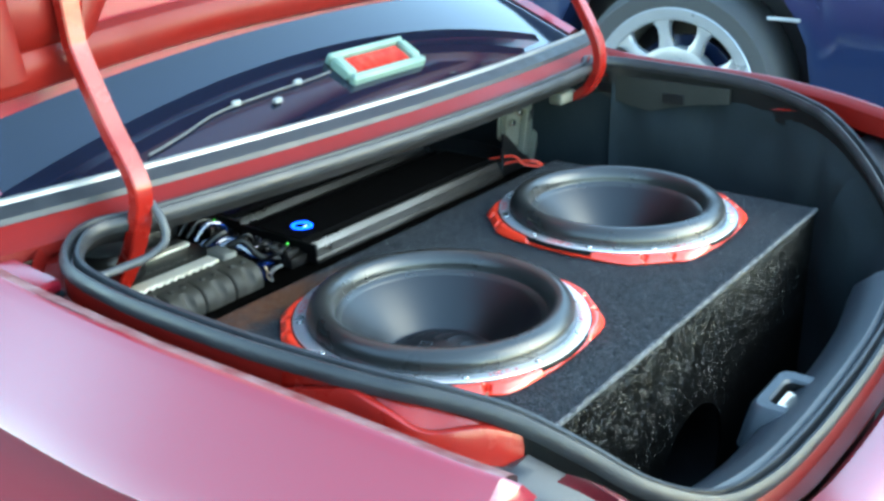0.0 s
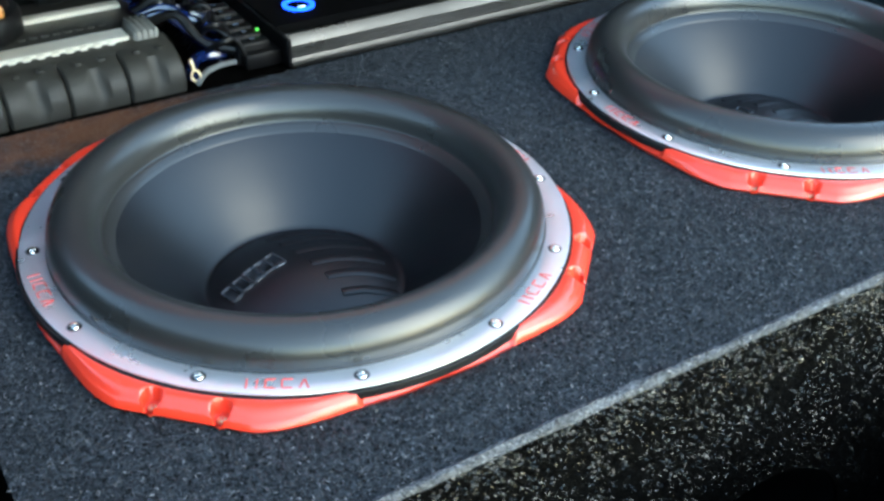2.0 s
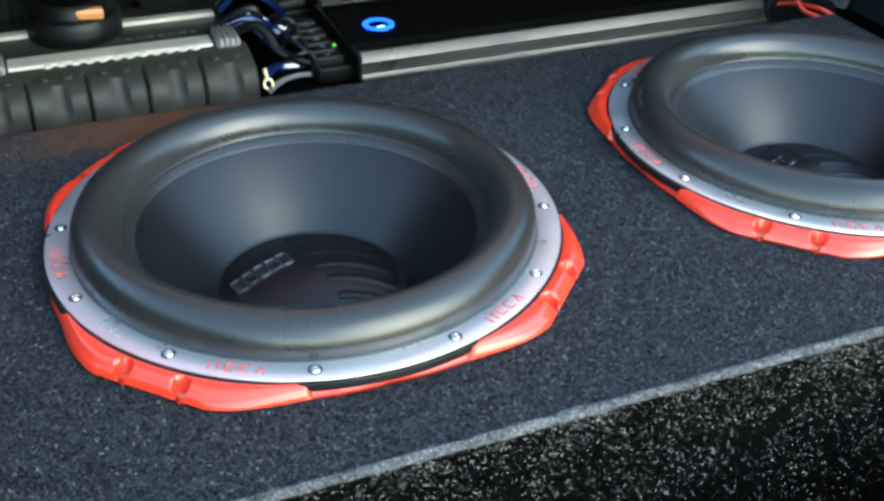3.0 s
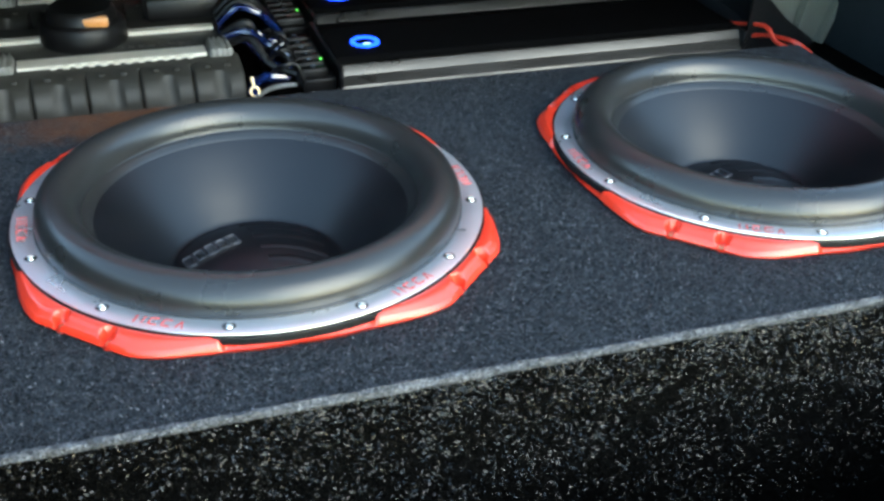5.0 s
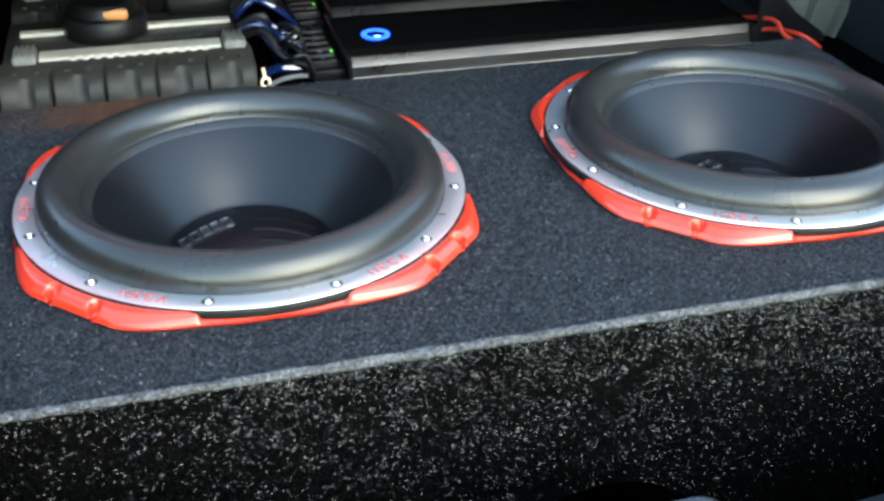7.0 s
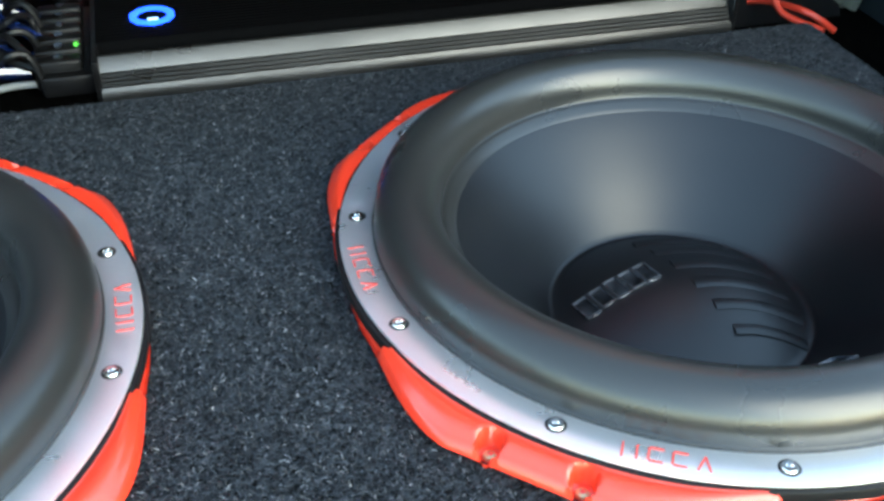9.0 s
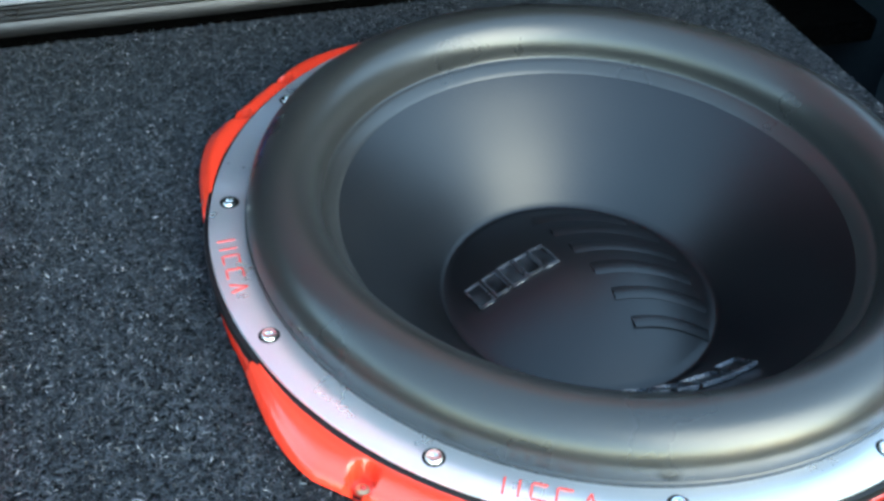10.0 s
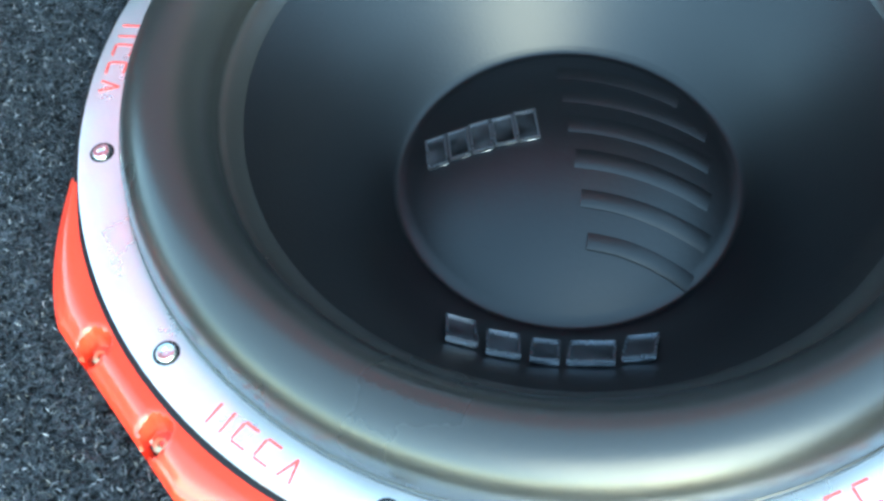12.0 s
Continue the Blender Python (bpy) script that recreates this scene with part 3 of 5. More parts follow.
bmesh.ops.transform(bm, matrix=pose(BX + 0.018, BY + 0.012, BZ + 0.003, -60, 0, 0) @ Matrix.Diagonal((0.88, 1.0, 0.92, 1)), verts=bm.verts)
part("lens", bm, "redlens", brake, "red lens")

for sgn in (-1, 1):
    b = lathe([(0.18, -0.09), (0.28, -0.10), (0.31, -0.08), (0.315, 0.0), (0.31, 0.08), (0.28, 0.10), (0.18, 0.09)], 48, closed=True)
    w = part("wheel", b, "tyre", car, "black tyre")
    w.matrix_basis = pose(XC + sgn * 0.64, 0.55, GROUND + 0.315, 0, 90 * sgn, 0)
    part("rim", lathe([(0.0001, 0.06), (0.06, 0.07), (0.17, 0.05), (0.18, 0.085), (0.185, 0.085), (0.185, -0.085)], 40), "alu", w)
# trunk interior
bm = bmesh.new()
grid([[(-0.47, -0.40, 0.30), (0.94, -0.40, 0.30)], [(-0.47, 1.0, 0.30), (0.94, 1.0, 0.30)]], bm=bm)
part("trunk_floor", bm, "liner", car)
low = [Vector((XC + (p.x - XC) * 1.02, min(p.y * 1.0, 0.9), 0.30)) for p in rim]
mid = [Vector((XC + (p.x - XC) * 0.99, p.y + (0.03 if p.y < -0.3 else 0), min(p.z - 0.10, 0.76))) for p in rim]
sel = [i for i, p in enumerate(rim) if p.y < 0.215 and (p.y < 0.0 or abs(p.x - XC) > 0.56)]
top_l = offset_loop(rim, 0.003, -0.03)
start = max(range(len(sel)), key=lambda k: (sel[k] - sel[k - 1]) % len(rim)) 
sel = sel[start:] + sel[:start]
rows = []
for k in range(15):
    f = k / 14
    row = []
    for i in sel:
        a, b, c = top_l[i], mid[i], low[i]
        p = a.lerp(b, f / 0.4) if f < 0.4 else b.lerp(c, (f - 0.4) / 0.6)
        n = Vector((p.x - XC, p.y, 0)).normalized()
        w = smooth_step(f / 0.25)
        row.append(p + n * w * (0.024 * noise.noise(Vector((p.x * 5, p.y * 9, p.z * 7))) + 0.009 * noise.noise(Vector((p.x * 25, p.y * 25, p.z * 12))) - 0.004))
    rows.append(row)
bm, _ = grid(rows)
part("trunk_lining", bm, "liner", car, "black felt lining of the trunk sides")
bm = block((-0.50, 0.95, 0.30), (0.97, 0.98, 0.90))
part("bulkhead", bm, "liner", car)
for sgn in (-1, 1):
    x0 = XC + sgn * 0.637
    bm = block((min(x0, x0 + sgn * 0.02), 0.205, 0.30), (max(x0, x0 + sgn * 0.02), 0.98, 0.862))
    part("side_wall", bm, "liner", car)


# rear sill trim with the latch cup
def sill_row(dy, z):
    return [(XC + 0.36 * u, -0.442 + dy + 0.018 * abs(u) ** 3, z + 0.035 * abs(u) ** 3) for u in [k / 12 - 1 for k in range(25)]]


bm, _ = grid([sill_row(0.0, 0.652), sill_row(0.008, 0.658), sill_row(0.03, 0.648), sill_row(0.062, 0.618), sill_row(0.07, 0.59), sill_row(0.075, 0.30)])
trimp = part("sill_trim", bm, "trim", car, "grey moulded plastic trim over the rear sill")
# cup: a raised housing with a hollow
cup = bmesh.new()


def ring_rect(x0, x1, y0, y1, z, r=0.012, n=5):
    pts = []
    for cx, cy, a0 in ((x1 - r, y1 - r, 0), (x0 + r, y1 - r, 90), (x0 + r, y0 + r, 180), (x1 - r, y0 + r, 270)):
        for k in range(n):
            a = radians(a0 + 90 * k / (n - 1))
            pts.append((cx + r * math.cos(a), cy + r * math.sin(a), z))
    return pts


CX, CY = 0.224, -0.404
grid([ring_rect(CX - 0.075, CX + 0.075, CY - 0.055, CY + 0.055, 0.585, 0.02), ring_rect(CX - 0.062, CX + 0.062, CY - 0.045, CY + 0.045, 0.638, 0.018),
      ring_rect(CX - 0.056, CX + 0.056, CY - 0.040, CY + 0.040, 0.643, 0.015), ring_rect(CX - 0.039, CX + 0.039, CY - 0.029, CY + 0.029, 0.642, 0.013),
      ring_rect(CX - 0.0365, CX + 0.0365, CY - 0.0265, CY + 0.0265, 0.638, 0.012)], wrap_u=True, bm=cup)
# the hollow's wall is coloured black for the shade inside it
well, _ = grid([ring_rect(CX - 0.0365, CX + 0.0365, CY - 0.0265, CY + 0.0265, 0.638, 0.012), ring_rect(CX - 0.034, CX + 0.034, CY - 0.024, CY + 0.024, 0.585, 0.010)], wrap_u=True)
part("cup_well", well, "black", trimp)
part("latch_cup", cup, "trim", trimp)
bm = block((CX - 0.036, CY - 0.024, 0.58), (CX + 0.036, CY + 0.024, 0.588))
part("cup_floor", bm, "black", trimp)
bm = block((CX - 0.026, CY - 0.014, 0.589), (CX + 0.026, CY + 0.014, 0.598), 0.002, 1)
for lo, hi in (((-0.026, 0.011, 0.597), (0.016, 0.019, 0.636)), ((0.009, -0.016, 0.600), (0.016, 0.012, 0.634)), ((-0.026, -0.016, 0.600), (-0.019, 0.012, 0.634)), ((-0.020, -0.016, 0.622), (0.010, -0.010, 0.632))):
    block((CX + lo[0], CY + lo[1], lo[2]), (CX + hi[0], CY + hi[1], hi[2]), 0.003, 2, bm)
part("striker", bm, "busbar", trimp, "bright metal latch striker")

# hinge arms and open lid
def arm(x, pts):
    path = spline([(x, y, z) for y, z in pts], 6)
    return sweep(path, [(-0.0085, -0.0105), (-0.0065, -0.0125), (0.0065, -0.0125), (0.0085, -0.0105), (0.0085, 0.0105), (0.0065, 0.0125), (-0.0065, 0.0125), (-0.0085, 0.0105)], up=(1, 0, 0))


part("hinge_arm", arm(-0.285, [(0.278, 0.812), (0.260, 0.838), (0.241, 0.869), (0.226, 0.902), (0.217, 0.932), (0.219, 0.955), (0.237, 0.986), (0.258, 1.018), (0.296, 1.090), (0.303, 1.115), (0.308, 1.160)]), "hinge", car, "red painted gooseneck hinge arm")
part("hinge_arm", arm(0.755, [(0.246, 0.842), (0.222, 0.852), (0.200, 0.873), (0.187, 0.902), (0.186, 0.932), (0.196, 0.962), (0.236, 1.028), (0.335, 1.180)]), "hinge", car, "red painted gooseneck hinge arm")


def lid_row(y, z, half=0.66, bow=0.03):
    return [(XC + half * u, y - bow * u * u, z - 0.045 * u * u) for u in [k / 16 - 1 for k in range(33)]]


rows = []
for k in range(11):
    s = k / 10
    rows.append(lid_row(0.372 + 0.05 * s - 0.10 * s * s, 1.065 + 0.66 * s, 0.66 - 0.03 * s))
back = [[(x, y + 0.02, z) for x, y, z in r] for r in rows]
bm, _ = grid(rows)
grid(back, bm=bm)
for a, b in ((0, 0), (-1, -1)):
    grid([rows[a], back[b]], bm=bm)
for i in (0, -1):
    grid([[r[i] for r in rows], [r[i] for r in back]], bm=bm)
lid = part("trunk_lid", bm, "paint", car, "open red trunk lid")
bm = bmesh.new()
sec = [(-0.028, 0.0), (-0.022, 0.016), (-0.010, 0.022), (0.010, 0.022), (0.022, 0.016), (0.028, 0.0)]


def rib(pts):
    sweep(spline(pts, 6), sec, up=(0, -1, 0), bm=bm)


rib([(XC - 0.62, 0.335, 1.075), (XC - 0.3, 0.36, 1.095), (XC, 0.364, 1.10), (XC + 0.3, 0.36, 1.095), (XC + 0.62, 0.335, 1.075)])
rib([(XC - 0.60, 0.33, 1.07), (XC - 0.61, 0.34, 1.3), (XC - 0.58, 0.29, 1.68)])
rib([(XC + 0.60, 0.33, 1.07), (XC + 0.61, 0.34, 1.3), (XC + 0.58, 0.29, 1.68)])
rib([(XC - 0.52, 0.345, 1.08), (XC - 0.3, 0.365, 1.35), (XC, 0.35, 1.62)])
rib([(XC + 0.52, 0.345, 1.08), (XC + 0.3, 0.365, 1.35), (XC, 0.35, 1.62)])
part("lid_frame", bm, "paint_in", lid, "red inner stiffening frame of the lid")
for sg in (-1, 1):
    # rounded blister where the hinge arm enters the lid
    b = lathe([(0.088 * math.cos(radians(q)), 0.052 * math.sin(radians(q)) ** 0.8) for q in range(0, 90, 9)] + [(0.0001, 0.052)], 40)
    bmesh.ops.transform(b, matrix=pose(XC + sg * 0.545, 0.372, 1.148, 78, 0, 0) @ Matrix.Diagonal((1.15, 0.75, 1, 1)), verts=b.verts)
    part("hinge_blister", b, "paint_in", lid, "rounded red bulge of the lid frame")
    part("rubber_plug", cyl((0, 0, 0), 0.007, 0.004, 16, 0.001), "whitewire", lid).matrix_basis = pose(XC + sg * 0.475, 0.333, 1.172, 80, 0, 0)
# wiring loop by the hinge
bm = tube([(-0.272, 0.335, 1.105), (-0.272, 0.290, 1.030), (-0.272, 0.252, 0.970), (-0.272, 0.222, 0.932), (-0.274, 0.197, 0.908), (-0.279, 0.190, 0.886), (-0.300, 0.197, 0.872), (-0.33, 0.207, 0.866), (-0.37, 0.215, 0.862)], 0.0052, 10)
part("lid_cable", bm, "conduit", car, "grey ribbed wiring conduit looping to the lid")
bm = block((-0.304, 0.256, 0.90), (-0.288, 0.266, 0.909), 0.002, 1)
part("clip", bm, "whitewire", car)
# bare metal structure under the far corner
def plate(outline, axis, d0, d1):
    """A flat sheet of some thickness: outline as pairs in the plane across axis ('x' or 'y')."""
    put = (lambda u, v, d: (d, u, v)) if axis == 'x' else (lambda u, v, d: (u, d, v))
    b2 = bmesh.new()
    lo = [b2.verts.new(put(u, v, d0)) for u, v in outline]
    hi = [b2.verts.new(put(u, v, d1)) for u, v in outline]
    b2.faces.new(lo)
    b2.faces.new(list(reversed(hi)))
    k = len(lo)
    for i in range(k):
        b2.faces.new([lo[i], lo[(i + 1) % k], hi[(i + 1) % k], hi[i]])
    return b2


strut = part("shelf_strut", plate([(0.752, 0.862), (0.742, 0.738), (0.775, 0.715), (0.815, 0.662), (0.860, 0.662), (0.878, 0.712), (0.888, 0.745), (0.902, 0.780), (0.905, 0.862)], 'y', 0.402, 0.406), "greymetal", car, "dull bare sheet-metal strut under the shelf")
for q0, q1, w in (((0.858, 0.664), (0.900, 0.800), 0.006), ((0.815, 0.670), (0.835, 0.780), 0.006), ((0.752, 0.740), (0.762, 0.845), 0.005)):
    b = sweep([Vector((q0[0], 0.401, q0[1])), Vector(((q0[0] + q1[0]) / 2, 0.400, (q0[1] + q1[1]) / 2)), Vector((q1[0], 0.401, q1[1]))], [(-w, 0.001), (-w * 0.6, 0.012), (w * 0.6, 0.012), (w, 0.001)], up=(0, -1, 0))
    part("flange", b, "greymetal", strut)
part("slot", plate([(0.845, 0.742), (0.880, 0.764), (0.884, 0.782), (0.850, 0.762)], 'y', 0.3995, 0.4015), "black", strut)
part("slot", plate([(0.775, 0.78), (0.800, 0.78), (0.800, 0.815), (0.775, 0.815)], 'y', 0.3995, 0.4015), "black", strut)
for x, z in ((0.785, 0.762), (0.812, 0.778)):
    b = lathe([(0.0001, 0.010), (0.006, 0.010), (0.0075, 0.008), (0.0075, 0.0)], 12)
    bmesh.ops.transform(b, matrix=pose(x, 0.401, z, 90, 0, 0), verts=b.verts)
    part("bolt", b, "chrome", strut)
part("insulation_flap", plate([(0.730, 0.662), (0.733, 0.752), (0.748, 0.746), (0.790, 0.706), (0.838, 0.674), (0.842, 0.662)], 'y', 0.385, 0.389), "black", car, "black felt flap folded against the strut")
part("hinge_bracket", block((0.700, 0.232, 0.836), (0.758, 0.262, 0.858), 0.006, 3), "greymetal", car, "pale bare sheet-metal hinge bracket")
rail = part("side_rail", plate([(0.262, 0.868), (0.256, 0.836), (0.225, 0.824), (0.178, 0.812), (0.130, 0.806), (0.090, 0.818), (0.030, 0.832), (-0.03, 0.84), (-0.03, 0.868)], 'x', 0.866, 0.869), "dullmetal", car, "dull bare body metal above the lining")
for y0, y1, z0, z1 in ((0.215, 0.245, 0.832, 0.852), (0.060, 0.105, 0.826, 0.846)):
    part("slot", block((0.8645, y0, z0), (0.8665, y1, z1), 0.0008, 1), "black", rail)

# ---- speaker box ----
BX0, BX1, BY0, BY1 = -0.244, 0.711, -0.257, 0.25
spk = thing("speaker_box", "large carpeted subwoofer box filling the trunk", "speaker box", pose(0, 0, 0))


def holed_panel():
    """Top panel with a round cut-out for each subwoofer."""
    b = bmesh.new()
    mid_x = 0.2433
    for cx, xa, xb in ((0.0, BX0, mid_x), (0.4866, mid_x, BX1)):
        angs = [2 * math.pi * k / 96 for k in range(96)] + [math.atan2(y, x - cx) % (2 * math.pi) for x in (xa, xb) for y in (BY0, BY1)]
        angs.sort()
        rim_in, low_in, outer = [], [], []
        for a in angs:
            c, s_ = math.cos(a), math.sin(a)
            k = min([((xb if c > 0 else xa) - cx) / c if abs(c) > 1e-9 else 9, (BY1 if s_ > 0 else BY0) / s_ if abs(s_) > 1e-9 else 9])
            rim_in.append((cx + 0.182 * c, 0.182 * s_, TOP))
            low_in.append((cx + 0.182 * c, 0.182 * s_, TOP - 0.018))
            outer.append((cx + k * c, k * s_, TOP))
        grid([outer, rim_in, low_in], wrap_u=True, bm=b)
    bmesh.ops.remove_doubles(b, verts=b.verts, dist=1e-5)
    return b


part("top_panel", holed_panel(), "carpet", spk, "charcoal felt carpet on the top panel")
PX, PZ, PR = 0.250, 0.443, 0.116      # round port


def ported_panel():
    """Front panel with the round mouth of the port cut through it."""
    b = bmesh.new()
    xa, xb, za, zb = BX0 + 0.001, BX1 - 0.001, 0.302, TOP - 0.001
    angs = sorted([2 * math.pi * k / 64 for k in range(64)] + [math.atan2(z - PZ, x - PX) % (2 * math.pi) for x in (xa, xb) for z in (za, zb)])
    rows = [[], [], [], []]
    for a in angs:
        c, s_ = math.cos(a), math.sin(a)
        k = min(((xb if c > 0 else xa) - PX) / c if abs(c) > 1e-9 else 9, ((zb if s_ > 0 else za) - PZ) / s_ if abs(s_) > 1e-9 else 9)
        edge = (PX + k * c, PZ + k * s_)
        hole = (PX + PR * c, PZ + PR * s_)
        for row, (x, z), y in zip(rows, (edge, edge, hole, hole), (BY0 + 0.018, BY0 + 0.001, BY0 + 0.001, BY0 + 0.018)):
            row.append((x, y, z))
    return grid(rows, wrap_u=True)[0]


part("front_panel", ported_panel(), "carpet_dark", spk, "felt carpet of the front, coloured darker for shade, with pale flecks")
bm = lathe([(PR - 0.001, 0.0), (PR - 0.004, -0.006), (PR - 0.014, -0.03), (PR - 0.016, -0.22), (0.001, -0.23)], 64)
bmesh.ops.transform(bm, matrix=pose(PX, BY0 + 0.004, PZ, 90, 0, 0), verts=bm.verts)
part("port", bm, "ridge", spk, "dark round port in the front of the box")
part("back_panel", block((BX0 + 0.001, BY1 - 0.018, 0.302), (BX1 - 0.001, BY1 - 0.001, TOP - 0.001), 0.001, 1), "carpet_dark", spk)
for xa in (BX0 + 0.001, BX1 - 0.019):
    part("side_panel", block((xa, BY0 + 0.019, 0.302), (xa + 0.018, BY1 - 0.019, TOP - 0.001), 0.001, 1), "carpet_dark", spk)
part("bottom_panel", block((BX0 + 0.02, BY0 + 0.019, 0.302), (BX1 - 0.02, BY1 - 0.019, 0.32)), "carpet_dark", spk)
# rolled felt edge; the light on its fibres is put in as paler colour
bm = tube([(BX0, BY0 + 0.001, TOP - 0.002), ((BX0 + BX1) / 2, BY0 + 0.001, TOP - 0.002), (BX1, BY0 + 0.001, TOP - 0.002)], 0.0035, 8, 60)
rg = random.Random(4)
for v in bm.verts:
    v.co += Vector((0, rg.uniform(-1, 1), rg.uniform(-1, 1))) * 0.0007
part("edge_roll", bm, "carpet_edge", spk, "fuzzy carpet edge, coloured pale for light on its fibres")



def nap(name, count, place, normal, material, label, seed, parent, size=1.0, spread=3.14):
    """Matted carpet fibres: short bent strips lying over the felt."""
    g = np.random.default_rng(seed)
    base = place(g, count)
    k = len(base)
    n = np.array(normal, float)
    u = np.cross(n, (0.0, 0.1, 1.0) if abs(n[2]) < 0.5 else (0.0, 1.0, 0.0))
    u /= np.linalg.norm(u)
    v = np.cross(n, u)
    a = g.uniform(-spread, spread, k) + np.pi * g.integers(0, 2, k)
    bend = a + g.normal(0, 0.9, k)
    length, width = size * g.uniform(0.0007, 0.0017, k), size * g.uniform(0.00012, 0.00028, k)
    lift, tip = g.uniform(0.0001, 0.0012, k), g.uniform(-0.0003, 0.0009, k)

    def way(ang):
        return np.cos(ang)[:, None] * u + np.sin(ang)[:, None] * v
    d1, d2 = way(a), way(bend)
    roll = g.uniform(-0.8, 0.8, k)[:, None]
    side = (way(a + np.pi / 2) * np.cos(roll) + n * np.sin(roll)) * width[:, None]
    p0 = base + n * 0.0001
    p1 = p0 + d1 * length[:, None] + n * lift[:, None]
    p2 = p1 + d2 * length[:, None] * 0.8 + n * (tip - lift * 0.6)[:, None]
    co = np.stack([p0 - side, p0 + side, p1 - side, p1 + side, p2 - side * 0.6, p2 + side * 0.6], 1).reshape(-1, 3)
    i = np.arange(k)[:, None] * 6
    quads = np.concatenate([i + (0, 1, 3, 2), i + (2, 3, 5, 4)], 1).reshape(-1, 4)
    me = bpy.data.meshes.new(name)
    me.from_pydata(co.tolist(), [], quads.tolist())
    me.materials.append(M[material])
    ob = new(name, me)
    ob.parent = parent
    return tagged(ob, label, kind="stuff")


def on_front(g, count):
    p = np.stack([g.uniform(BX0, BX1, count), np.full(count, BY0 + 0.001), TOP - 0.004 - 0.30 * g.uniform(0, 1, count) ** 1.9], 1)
    # matted in patches; thinned lower down and leftwards in place of shade
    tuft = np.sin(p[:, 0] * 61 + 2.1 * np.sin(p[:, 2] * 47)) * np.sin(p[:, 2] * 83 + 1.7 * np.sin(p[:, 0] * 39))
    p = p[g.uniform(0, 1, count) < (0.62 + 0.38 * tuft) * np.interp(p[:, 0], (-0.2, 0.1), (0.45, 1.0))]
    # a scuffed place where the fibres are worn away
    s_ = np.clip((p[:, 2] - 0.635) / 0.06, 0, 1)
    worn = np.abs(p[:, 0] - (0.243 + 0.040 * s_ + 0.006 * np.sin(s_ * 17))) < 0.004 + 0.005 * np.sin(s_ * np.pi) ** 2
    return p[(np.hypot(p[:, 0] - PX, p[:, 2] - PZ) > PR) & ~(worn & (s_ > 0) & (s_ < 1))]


def on_top(g, count):
    p = np.stack([g.uniform(BX0, BX1, count), g.uniform(BY0, BY1, count), np.full(count, TOP)], 1)
    return p[(np.hypot(p[:, 0], p[:, 1]) > 0.194) & (np.hypot(p[:, 0] - 0.4866, p[:, 1]) > 0.194)]


nap("front_nap", 90000, on_front, (0, -1, 0), "nap_dark", "carpet fibres coloured darker for shade, some pale for glints", 3, spk, 1.0, 0.9)
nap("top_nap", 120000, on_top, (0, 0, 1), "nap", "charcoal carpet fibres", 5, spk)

board = thing("amplifier_board", "black carpeted board behind the speaker box", "board", pose(0, 0, 0))
bm = block((-0.40, 0.2505, BOARD - 0.02), (0.90, 0.94, BOARD), 0.002, 1)
part("panel", bm, "carpet_dark", board)


# ---- subwoofers ----
def smooth01(a):
    a = max(0.0, min(1.0, a))
    return a * a * (3 - 2 * a)


HOLES = [radians(45 + 90 * k + s * 6) for k in range(4) for s in (-1, 1)]


def frame_outer(d):
    if d <= 11:
        return 0.2088 / math.cos(radians(d))
    if d <= 34:
        return 0.2127 + (0.1965 - 0.2127) * smooth01((d - 11) / 23) ** 0.9
    return 0.1965 - 0.003 * (d - 34) / 11


def basket_mesh():
    n, rows = 1080, []
    radial = [k / 27 for k in range(28)]
    for i in range(n):
        a = 2 * math.pi * i / n
        d = abs((math.degrees(a) - 45) % 90)
        d = min(d, 90 - d)
        ro = frame_outer(d)
        lobe = 1 - smooth01((d - 28.0) / 1.6)
        row = []
        for s in radial:
            r = 0.176 + (ro - 0.0015 - 0.176) * s
            z = -0.0095 + 0.0065 * lobe
            z -= 0.0024 * smooth01((r - 0.200) / 0.015)
            z -= 0.0030 * smooth01((s - 0.80) / 0.20)
            z += 0.0016 * lobe * math.sin(math.pi * max(0.0, min(1.0, (r - 0.193) / (ro - 0.193))))
            for h in HOLES:
                dd = math.hypot(r * math.cos(a) - 0.2032 * math.cos(h), r * math.sin(a) - 0.2032 * math.sin(h))
                z -= 0.0095 * (1 - smooth01((dd - 0.0050) / 0.0012)) + 0.0008 * (1 - smooth01((dd - 0.0058) / 0.0020))
            row.append((r * math.cos(a), r * math.sin(a), z))
        row.append((ro * math.cos(a), ro * math.sin(a), -0.0115))
        row.append(((ro - 0.004) * math.cos(a), (ro - 0.004) * math.sin(a), TOP - RING - 0.001))
        rows.append(row)
    b, _ = grid(rows, wrap_v=True)
    return b


